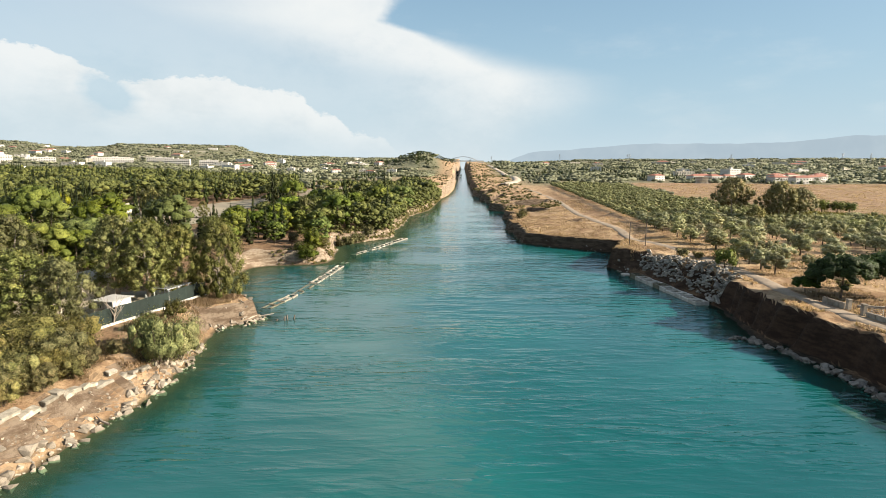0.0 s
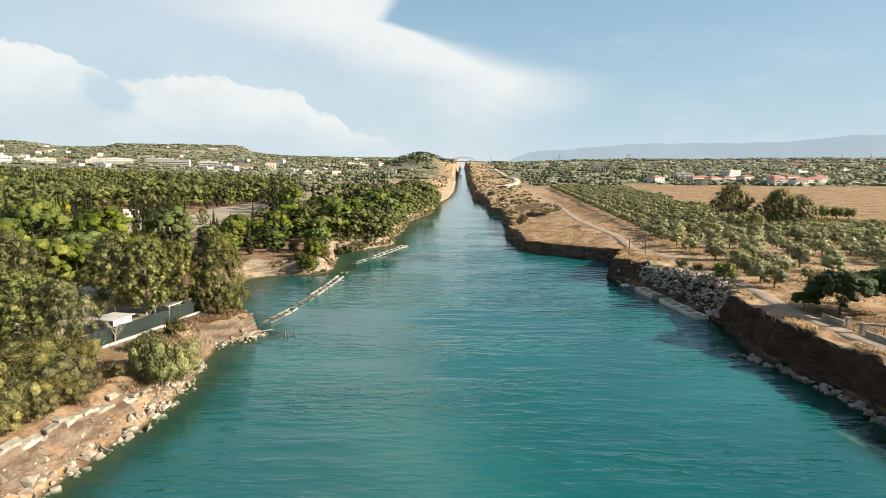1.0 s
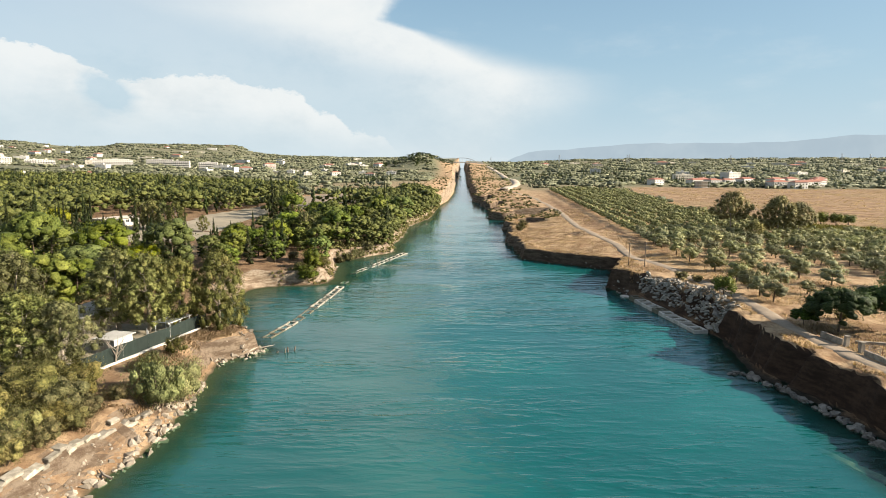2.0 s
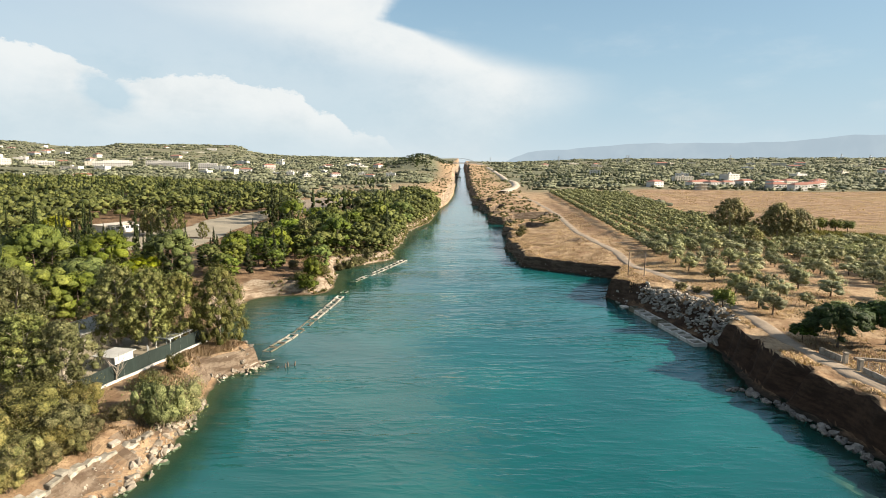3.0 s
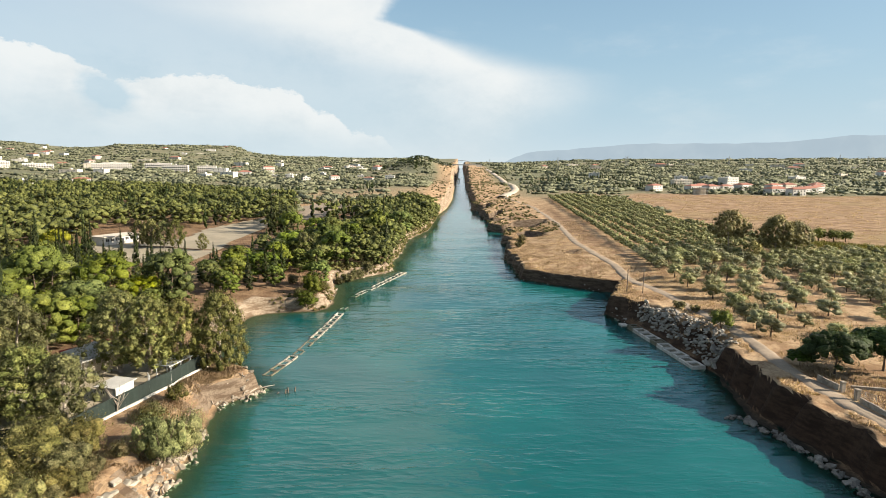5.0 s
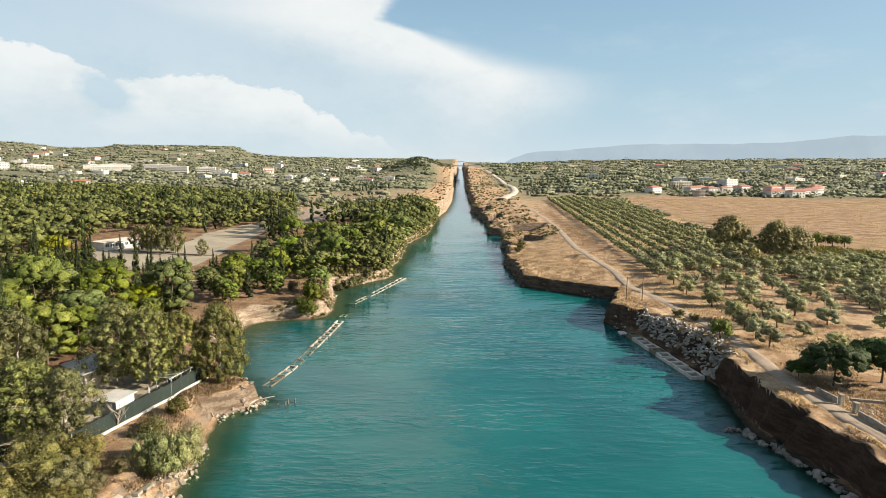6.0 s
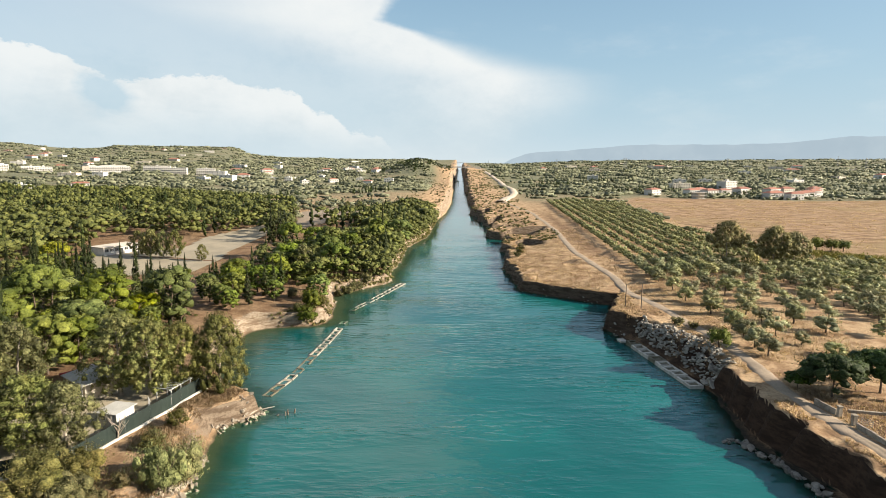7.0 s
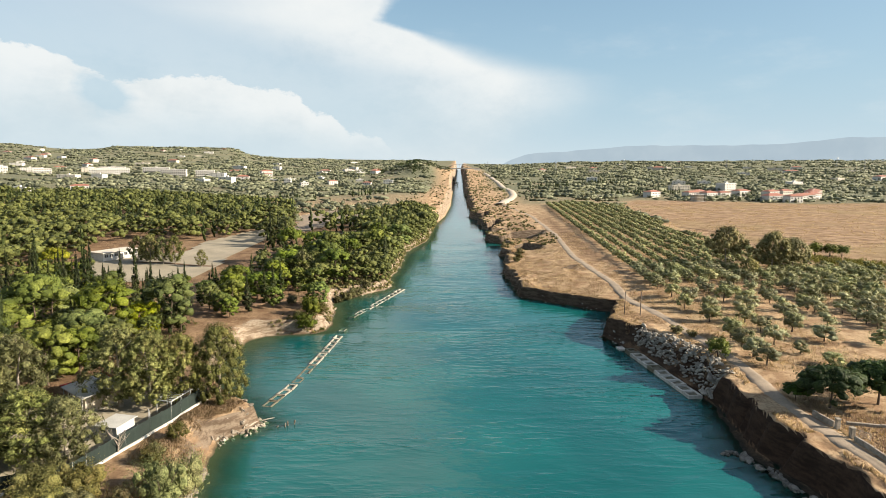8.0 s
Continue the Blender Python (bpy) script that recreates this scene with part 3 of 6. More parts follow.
def strip(name, points, width, mat, label, category="road", lift=0.06, kind="structure"):
    """A road draped on the ground."""
    p = np.array(points, float)
    t = np.concatenate([[0], np.cumsum(np.hypot(*np.diff(p, axis=0).T))])
    u = np.arange(0, t[-1], max(2.0, t[-1] / 400))
    line = np.stack([np.interp(u, t, p[:, 0]), np.interp(u, t, p[:, 1])], 1)
    for _ in range(12):
        line[1:-1] = (line[:-2] + 2 * line[1:-1] + line[2:]) / 4
    d = np.gradient(line, axis=0)
    nrm = np.stack([d[:, 1], -d[:, 0]], 1) / np.linalg.norm(d, axis=1)[:, None]
    ks = np.linspace(-1, 1, 7)
    w = width / 2 * (1 + 0.10 * np.sin(u * 0.35) + 0.07 * np.sin(u * 1.3 + 1))
    P = line[:, None, :] + nrm[:, None, :] * (ks[None, :, None] * w[:, None, None])
    low = land(P[..., 0], P[..., 1])
    Z = 0.45 * np.repeat(low.max(1, keepdims=True), 7, 1) + 0.55 * low
    for _ in range(3):
        Z[1:-1] = np.maximum((Z[:-2] + 2 * Z[1:-1] + Z[2:]) / 4, low[1:-1])
    Z = Z + lift
    Z[:, [0, -1]] = low[:, [0, -1]] - 0.25
    Z[:, [1, -2]] -= 0.45 * lift
    R, C = Z.shape
    i = np.arange(R * C).reshape(R, C)
    faces = np.stack([i[:-1, :-1], i[:-1, 1:], i[1:, 1:], i[1:, :-1]], -1).reshape(-1, 4)
    me = mesh_from(name, np.dstack([P, Z]).reshape(-1, 3), faces, mat, True)
    return tagged(new(name, me), label, category, kind=kind)


strip("bank_road", [(63.0, 30), (61.4, 60), (60.6, 76), (60.4, 84), (59.6, 92), (59.6, 101.5), (61.2, 110), (62.3, 118.7), (62.2, 128), (60.2, 147.3), (59.1, 172.6), (59.7, 209.5), (58.8, 260), (66.1, 340), (69.9, 450), (63, 545), (57, 572)], 3.6, ROAD, "pale dusty dirt road along the cliff top", lift=0.10)
strip("far_track", [(57, 566), (58.3, 575), (70.8, 628), (88.5, 713), (96.3, 814), (102.4, 994), (103.5, 1167), (100.4, 1334)], 10.0, TRACK, "bleached earth track climbing beside the cut", lift=1.4)


# ---- plants ----


def heart_ball():
    """A coarse round body of 20 faces."""
    g = (1 + math.sqrt(5)) / 2
    v = np.array([(a, b * g, 0) for a in (-1, 1) for b in (-1, 1)] + [(0, a, b * g) for a in (-1, 1) for b in (-1, 1)] + [(a * g, 0, b) for a in (-1, 1) for b in (-1, 1)], float)
    f = [t for t in itertools.combinations(range(12), 3) if all(np.linalg.norm(v[i] - v[j]) < 2.1 for i, j in itertools.combinations(t, 2))]
    f = [(i, j, k) if np.dot(np.cross(v[j] - v[i], v[k] - v[i]), v[i]) > 0 else (i, k, j) for i, j, k in f]
    return v / np.linalg.norm(v[0]), np.array(f)


BALL_V, BALL_F = heart_ball()


def leaves(clumps, count, size, seed, slim=0.5, droop=0.0, fill=0.74, heart=0.72):
    """Leaf blades round the dense ragged hearts of clumps (x, y, z, rx, ry, rz): vertices, faces and normals."""
    rng = np.random.default_rng(seed)
    cl = np.asarray(clumps, float)
    mid = cl[:, :3].mean(0)
    c = np.repeat(cl, count, 0)
    k = len(c)
    d = rng.normal(size=(k, 3))
    d[:, 2] += 0.3
    d /= np.linalg.norm(d, axis=1)[:, None]
    p = c[:, :3] + d * c[:, 3:6] * (fill + (1.2 - fill) * rng.random((k, 1)) ** 0.8)
    nrm = d + 0.6 * rng.normal(size=(k, 3))
    nrm /= np.linalg.norm(nrm, axis=1)[:, None]
    t = rng.normal(size=(k, 3)) * (1 - abs(droop)) + np.array([0, 0, -1.6]) * droop
    t -= nrm * (t * nrm).sum(1)[:, None]
    t /= np.linalg.norm(t, axis=1)[:, None] + 1e-6
    b = np.cross(nrm, t)
    s = size * (0.5 + 1.0 * rng.random((k, 1)))
    out = p - mid
    out /= np.linalg.norm(out, axis=1)[:, None] + 1e-6
    sh = 0.6 * d + 0.3 * out + 0.33 * rng.normal(size=(k, 3)) + np.array([0, 0, 0.15])
    sh /= np.linalg.norm(sh, axis=1)[:, None]
    # every blade turns its face outward
    b = b * np.where((np.cross(b, t) * sh).sum(1) < 0, -1.0, 1.0)[:, None]
    v = np.stack([p - t * s - b * s * slim, p - t * s * 0.6 + b * s * slim, p + t * s], 1).reshape(-1, 3)
    f = np.arange(3 * k).reshape(k, 3)
    n = np.repeat(sh, 3, 0)
    if heart:
        j = len(cl)
        e = np.tile(BALL_V, (j, 1))
        q = np.repeat(cl, 12, 0)
        o = q[:, :3] + e * q[:, 3:6] * heart * (0.5 + 0.75 * rng.random((12 * j, 1)))
        far = o - mid
        far /= np.linalg.norm(far, axis=1)[:, None] + 1e-6
        hn = 0.75 * e + 0.3 * far + 0.2 * rng.normal(size=(12 * j, 3)) + np.array([0, 0, 0.1])
        hn /= np.linalg.norm(hn, axis=1)[:, None]
        hf = (np.tile(BALL_F, (j, 1)).reshape(j, 20, 3) + 12 * np.arange(j)[:, None, None]).reshape(-1, 3) + len(v)
        v, f, n = np.concatenate([v, o]), np.concatenate([f, hf]), np.concatenate([n, hn])
    return v, f, n


def crown_mesh(clumps, count, size, mat, seed, **kw):
    v, f, n = leaves(clumps, count, size, seed, **kw)
    return mesh_from("crown", v, f, mat, normals=n)


def limbs(height, spread, seed, r0, n=6, lean=0.3, start=0.35, sides=6):
    """A tapered trunk with rising limbs: the mesh data and the limb ends."""
    rng = random.Random(seed)
    v, f, ends = [], [], []
    lx, ly = rng.uniform(-lean, lean), rng.uniform(-lean, lean)
    path = [(lx * t * t * height * 0.3 + rng.uniform(-0.06, 0.06), ly * t * t * height * 0.3 + rng.uniform(-0.06, 0.06), t * height * 0.86 - 0.3) for t in (0, 0.12, 0.3, 0.5, 0.7, 0.9, 1.0)]
    tube(v, f, path, [r0 * q for q in (1.35, 1.0, 0.85, 0.68, 0.45, 0.22, 0.08)], sides)
    for i in range(n):
        t = start + (0.92 - start) * i / max(n - 1, 1)
        z = t * height * 0.86
        a = i * 2.4 + rng.uniform(-0.5, 0.5)
        reach = spread * (1.05 - 0.55 * abs(t - 0.5)) * rng.uniform(0.6, 0.95)
        o = Vector((lx * t * t * height * 0.3, ly * t * t * height * 0.3, z))
        e = o + Vector((math.cos(a) * reach, math.sin(a) * reach, height * rng.uniform(0.08, 0.2)))
        m = o.lerp(e, 0.5) + Vector((0, 0, -0.03 * height * rng.random()))
        tube(v, f, [o, m, e], [r0 * (0.5 - 0.3 * t), r0 * 0.25, r0 * 0.07], max(4, sides - 2))
        ends.append(e)
    return v, f, ends


def pine_clumps(h, r, seed, n, puff=0.86, boughs=True):
    """Flat-bottomed puffs that roof an umbrella crown, with a few lower boughs."""
    rng = random.Random(seed)
    out = []
    for i in range(n):
        a = i * 2.399 + rng.uniform(-0.3, 0.3)
        s = (0.20 + 0.24 * rng.random() ** 1.3) * r * puff
        if i % 3 or not boughs:
            q = math.sqrt((i + 0.5) / n) * rng.uniform(0.85, 1.05)
            z = h * ((0.50 if boughs else rng.uniform(0.28, 0.52)) + 0.42 * math.sqrt(max(0.0, 1 - 0.85 * q * q))) + rng.uniform(-0.5, 0.5)
        else:
            q = rng.uniform(0.45, 0.85)
            z = h * rng.uniform(0.2, 0.5)
        out.append((math.cos(a) * r * q * 0.9, math.sin(a) * r * q * 0.9, z, s * rng.uniform(0.8, 1.3), s * rng.uniform(0.8, 1.3), s * rng.uniform(0.55, 0.9)))
    return out


def tree_base(name, label, category, trunk, crown, group=""):
    ob = thing(name, Matrix(), label, category, group)
    part("trunk", trunk, ob)
    part("crown", crown, ob)
    return ob


def pine(seed, h=10.5, r=4.4, mat=None, n=62, count=34, size=0.17, puff=0.98, boughs=True):
    v, f, _ = limbs(h, r * 0.8, seed, 0.2, 6, 0.35)
    return tree_base("pine_tree", "green pine tree with a rounded needle crown in the grove", "tree", mesh_from("trunk", v, f, BARK, True), crown_mesh(pine_clumps(h, r, seed, n, puff, boughs), count, size, mat or LEAF_PINE, seed, slim=0.5, fill=0.55, heart=0.66), "pines of the grove")


def cypress_clumps(h, r, seed, n):
    rng = random.Random(seed)
    out = []
    for i in range(n):
        t = (i + 0.5) / n
        a, q = i * 2.4, r * (0.55 + 0.45 * math.sin(math.pi * min(t * 1.15 + 0.12, 1.0))) * (1 - t ** 3)
        out.append((math.cos(a) * q * 0.4, math.sin(a) * q * 0.4, 0.6 + t * (h - 0.9), q * rng.uniform(0.55, 0.8), q * rng.uniform(0.55, 0.8), h / n * rng.uniform(1.1, 1.7)))
    return out


def cypress(seed, h=11.0, r=1.15):
    v, f = [], []
    tube(v, f, [(0, 0, -0.3), (0, 0, h * 0.3), (0.05, 0, h * 0.8)], [0.2, 0.14, 0.03], 6)
    return tree_base("cypress_tree", "dark green slender cypress with a pointed column crown", "tree", mesh_from("trunk", v, f, BARK, True), crown_mesh(cypress_clumps(h, r, seed, 18), 60, 0.16, LEAF_CYPRESS, seed, slim=0.4, droop=-0.5, heart=0.8), "cypresses of the grove")


def eucalyptus(seed, h=12.0, r=4.6, n=105, count=80, size=0.17, low=0.16, mat=None, clump=0.72, label="tall grey-green eucalyptus with drooping leaves and pale trunk"):
    v, f, ends = limbs(h, r * 0.75, seed, 0.26, 9, 0.3, 0.25, 7)
    rng = random.Random(seed)
    out = []
    for i in range(n):
        t = (i + 0.5) / n
        z = h * (low + (0.97 - low) * t)
        wide = math.sin(math.pi * min(0.98, 0.22 + 0.74 * t)) ** 0.8
        a, rad = i * 2.399 + rng.uniform(-0.5, 0.5), r * wide * rng.uniform(0.35, 0.95)
        s = rng.uniform(0.17, 0.27) * r * clump
        out.append((math.cos(a) * rad, math.sin(a) * rad, z - 0.3, s, s * rng.uniform(0.8, 1.2), s * rng.uniform(0.95, 1.35)))
    return tree_base("eucalyptus_tree", label, "tree", mesh_from("trunk", v, f, BARK_PALE, True), crown_mesh(out, count, size, mat or LEAF_EUC, seed, slim=0.42, droop=0.5, fill=0.6, heart=0.6), "eucalyptus trees by the water")


def olive_clumps(h, r, seed, n):
    rng = random.Random(seed)
    return [(math.cos(i * 2.4) * r * rng.uniform(0.25, 0.72), math.sin(i * 2.4) * r * rng.uniform(0.25, 0.72), h * rng.uniform(0.28, 0.8), r * rng.uniform(0.36, 0.52), r * rng.uniform(0.32, 0.5), h * rng.uniform(0.16, 0.24)) for i in range(n)]


def olive(seed, h=4.2, r=2.7, n=16, count=52, size=0.15, mat=None, label="grey-green olive tree with a short forked trunk", name="olive_tree", group="olive trees of the orchard"):
    v, f, _ = limbs(h * 0.85, r * 0.6, seed, 0.17, 5, 0.5, 0.3, 6)
    return tree_base(name, label, "tree", mesh_from("trunk", v, f, BARK, True), crown_mesh(olive_clumps(h, r, seed, n), count, size, mat or LEAF_OLIVE, seed, slim=0.42, fill=0.55, heart=0.62), group)


def shrub(seed, h=2.5, r=1.8, n=10, count=90, size=0.16, mat=None, droop=0.2, label="bushy green shrub on the dry bank", name="shrub"):
    rng = random.Random(seed)
    cl = [(math.cos(i * 2.4) * r * rng.uniform(0.1, 0.75), math.sin(i * 2.4) * r * rng.uniform(0.1, 0.75), h * rng.uniform(0.22, 0.72), r * rng.uniform(0.3, 0.5), r * rng.uniform(0.3, 0.5), h * rng.uniform(0.2, 0.34)) for i in range(n)]
    ob = thing(name, Matrix(), label, "shrub", "shrubs on the banks")
    for i in range(5):
        a = i * 1.26
        part("stem", rod("stem", [(0.1 * math.cos(a), 0.1 * math.sin(a), -0.3), (r * 0.3 * math.cos(a), r * 0.3 * math.sin(a), h * 0.4), (r * 0.6 * math.cos(a), r * 0.6 * math.sin(a), h * 0.7)], [0.07, 0.05, 0.015], BARK, 5), ob)
    part("foliage", crown_mesh(cl, count, size, mat or LEAF_BUSH, seed, slim=0.4, droop=droop, fill=0.55, heart=0.55), ob)
    return ob


def gz(x, y):
    return float(land(np.array([x]), np.array([y]))[0])


def spot(x, y, turn=0.0, s=1.0, sz=None, sink=0.1):
    return Matrix.Translation((x, y, gz(x, y) - sink)) @ Matrix.Rotation(turn, 4, "Z") @ Matrix.Diagonal((s, s, sz or s, 1))


def planted(kinds, spots):
    """Sets the built kinds at their spots; each kind is built once and copied."""
    used = set()
    for k, m in spots:
        if k in used:
            copy_thing(kinds[k], m)
        else:
            kinds[k].matrix_basis = m
            used.add(k)


def scatter(poly, gap, seed, tries):
    """Points in a polygon that keep a gap from one another."""
    rng = np.random.default_rng(seed)
    p = np.array(poly, float)
    lo, hi = p.min(0), p.max(0)
    q = lo + (hi - lo) * rng.random((tries, 2))
    q = q[inside(q[:, 0], q[:, 1], poly)]
    cell, kept = {}, []
    for x, y in q:
        i, j = int(x // gap), int(y // gap)
        if all((x - a) ** 2 + (y - b) ** 2 > gap * gap for di in (-1, 0, 1) for dj in (-1, 0, 1) for a, b in cell.get((i + di, j + dj), ())):
            cell.setdefault((i, j), []).append((x, y))
            kept.append((x, y))
    return np.array(kept)


def joined(name, items, mat, label, category):
    """Many plants in one mesh: items of vertices, faces, normals."""
    vs, fs, ns, k = [], [], [], 0
    for v, f, n in items:
        vs.append(v)
        fs.append(f + k)
        ns.append(n)
        k += len(v)
    me = mesh_from(name, np.concatenate(vs), np.concatenate(fs), mat, normals=np.concatenate(ns))
    return tagged(new(name, me), label, category, kind="stuff")


def placed(proto, x, y, z, turn, s):
    v, f, n = proto
    c, q = math.cos(turn), math.sin(turn)
    rot = np.array([[c, q, 0], [-q, c, 0], [0, 0, 1]])
    return v @ rot * s + np.array([x, y, z]), f, n @ rot


def headroom(x, y):
    """How high the low trees in front of the paved yards grow at a place."""
    q = x / max(y, 1.0)
    if -0.585 < q < -0.295 and y < 300:
        k = float(np.interp(q, [-0.585, -0.52, -0.44, -0.43, -0.42, -0.40, -0.33, -0.295], [0.166, 0.176, 0.180, 0.208, 0.208, 0.172, 0.158, 0.120]))
    elif -0.255 < q < -0.135 and 215 < y < 350:
        k = 0.104
    else:
        return 99.0
    return 44.0 - k * y - gz(x, y)


def make_grove():
    rng = random.Random(3)
    pts = scatter(FOREST, 5.9, 11, 12000)
    keep = ~inside(pts[:, 0], pts[:, 1], PLAZA) & ~inside(pts[:, 0], pts[:, 1], YARD2) & ~inside(pts[:, 0], pts[:, 1], CLEARING)
    pts = pts[keep]
    pts = pts[(land(pts[:, 0], pts[:, 1]) > 0.5) & (edge_left(pts[:, 1]) - pts[:, 0] > np.where((pts[:, 1] > 205) & (pts[:, 1] < 480), 0.8, 6.0))]
    mixn = rough(pts[:, 0], pts[:, 1], 26)
    pines = [pine(31 + i, h=10.5 + 0.9 * (i % 3), r=4.6 + 0.5 * (i % 2)) for i in range(5)]
    cyps = [cypress(61 + i, h=12.0 + i, r=1.5 + 0.15 * i) for i in range(3)]
    pine_spots, cyp_spots, rest_p, rest_c = [], [], [], []
    for (x, y), m in zip(pts, mixn):
        near = y < 205 and x > -150 or y < 300 and x > -62
        if -116 < x < -82 and 172 < y < 206 and rng.random() < 0.75:
            continue
        cyp = m > (-0.02 if x < -66 and y < 215 else 0.2) and rng.random() < 0.75 or rng.random() < 0.12
        s, turn = rng.uniform(0.82, 1.2), rng.uniform(0, 6.28)
        if -94 < x < -62 and 200 < y < 300 or -150 < x < -60 and 168 < y < 232:
            s *= 0.62
        room = headroom(x, y)
        if room < 4.5:
            continue
        s = min(s, room / (14.0 if cyp else 12.6))
        if near and cyp and len(cyp_spots) < 220:
            cyp_spots.append((rng.randrange(3), spot(x, y, turn, s * 0.95, s * rng.uniform(0.85, 1.2))))
        elif near and not cyp and len(pine_spots) < 270:
            pine_spots.append((rng.randrange(5), spot(x, y, turn, s, s * rng.uniform(0.9, 1.12))))
        else:
            (rest_c if cyp else rest_p).append((x, y, turn, s))
    for x, y, h in ((-70.2, 161.5, 1.0), (-82.2, 156.5, 1.35), (-101.5, 185.8, 0.9), (-113.9, 199, 1.0), (-66.3, 141.6, 1.0), (-64.3, 143.5, 0.95), (-84.1, 167.3, 0.95), (-73.5, 186.2, 0.95), (-54.5, 164.5, 0.8), (-53, 176, 0.85), (-51, 178, 0.9), (-49.2, 180, 0.85), (-60.5, 188, 0.9), (-92, 160, 1.0), (-95, 168, 1.1), (-88, 176, 1.0), (-98, 178, 1.05), (-104, 172, 1.0), (-108, 180, 1.1), (-112, 188, 0.95), (-90, 186, 1.1), (-76, 170, 1.0), (-72, 174, 0.95), (-70, 180, 0.9), (-74, 193, 1.0), (-100, 192, 0.95), (-118, 194, 1.0), (-67, 186, 0.85), (-84, 196, 1.0), (-121, 176, 1.1), (-116, 168, 1.1), (-128, 186, 1.1), (-83, 288.8, 1.3), (-79.5, 290, 1.2), (-77.5, 286, 1.25), (-74, 283, 1.15), (-71, 279.5, 1.1), (-80, 283, 1.1)):
        room = min(headroom(x, y) / 13.0, h)
        if room > 0.3:
            cyp_spots.append((rng.randrange(3), spot(x, y, rng.uniform(0, 6), 0.6 + 0.4 * room / h, room)))
    # tall single cypresses at the near edge of the paved yard
    for x, y, h in ((-97.0, 178, 1.0), (-89.5, 172, 1.12), (-86.0, 174, 0.85), (-69.6, 159.5, 1.0), (-75, 150, 0.86), (-73, 152.5, 0.9), (-71.4, 149, 0.84), (-70, 153, 0.88), (-68.4, 150, 0.82), (-77, 154, 0.9), (-66.8, 147, 0.8), (-124, 168, 1.1), (-121, 161, 1.05), (-119, 171, 1.12), (-116.5, 158, 1.0), (-115, 166, 1.1), (-112.5, 161, 1.05), (-111, 171, 1.1), (-108, 165, 1.05), (-105.5, 158, 1.0), (-104, 168, 1.05), (-126, 158, 1.05), (-101, 161, 1.0)):
        cyp_spots.append((1, spot(x, y, rng.uniform(0, 6), 0.9, h)))
    for x, y, h in ((-66, 166, 0.62), (-60.5, 170, 0.68), (-63.5, 178, 0.75), (-57, 181, 0.7), (-70.5, 176, 0.66), (-66, 188, 0.8), (-55, 189, 0.75), (-79, 178, 0.8), (-78, 190, 0.8), (-36.0, 172.5, 0.62), (-39, 175.5, 0.55), (-42, 196, 0.6), (-44, 201, 0.7), (-49, 171, 0.5), (-52.5, 186, 0.6), (-46, 189, 0.55), (-41.5, 187, 0.5), (-57, 194, 0.65), (-56, 172.5, 0.55), (-61, 162, 0.55), (-57.5, 158.5, 0.5), (-47.5, 196, 0.6), (-52, 192, 0.6)):
        room = min(headroom(x, y) / 11.5, h)
        if room > 0.3:
            pine_spots.append((rng.randrange(5), spot(x, y, rng.uniform(0, 6), room)))
    planted(pines, pine_spots)
    planted(cyps, cyp_spots)
    belt = scatter([(-42, 200), (-29, 212), (-20, 226), (-21, 262), (-17, 318), (-8, 352), (-3, 420), (-4, 465), (-24, 474), (-46, 410), (-50, 240)], 4.6, 17, 5000)
    belt = belt[(edge_left(belt[:, 1]) - belt[:, 0] > 2.6)]
    for x, y in belt:
        if rng.random() < 0.6 or edge_left(np.array(y)) - x < 9:
            room = headroom(x, y) / 11.0
            if room > 0.3:
                rest_p.append((x, y, rng.uniform(0, 6.28), min(room, rng.uniform(0.55, 0.95))))
    # trees and bushes that overhang the water's edge
    yy = 203.0
    while yy < 478:
        v = rng.uniform(1.0, 3.2)
        if rng.random() < 0.86:
            rest_p.append((float(edge_left(np.array(yy))) - v, yy, rng.uniform(0, 6.28), rng.uniform(0.42, 0.72)))
        yy += rng.uniform(2.2, 4.2)
    far_p = [leaves(pine_clumps(10.3, 4.7, 90 + i, 17, 1.3), 11, 0.30, 90 + i, slim=0.5, fill=0.55, heart=0.66) for i in range(5)]
    far_c = [leaves(cypress_clumps(12.5, 1.6, 95 + i, 9), 16, 0.28, 95 + i, slim=0.4, heart=0.85) for i in range(2)]
    joined("pine_grove", [placed(far_p[rng.randrange(5)], x, y, gz(x, y), t, s) for x, y, t, s in rest_p], LEAF_PINE, "dense green pine grove behind the canal bank", "trees")
    joined("cypress_grove", [placed(far_c[rng.randrange(2)], x, y, gz(x, y), t, s) for x, y, t, s in rest_c], LEAF_CYPRESS, "dark cypresses among the pine grove", "trees")
    lime = [pine(41, h=9.0, r=4.2, mat=LEAF_LIME)]
    lime[0]["label"] = "bright lime-green pine with a rounded crown"
    planted(lime, [(0, spot(-133.5, 203.5, 0.4, 1.25)), (0, spot(-73.0, 117, 2.4, 0.8)), (0, spot(-70.6, 138, 1.4, 0.8))])


CLEARING = [(-75, 66), (-75, 100), (-60, 118), (-42, 118), (-42, 66)]
make_grove()


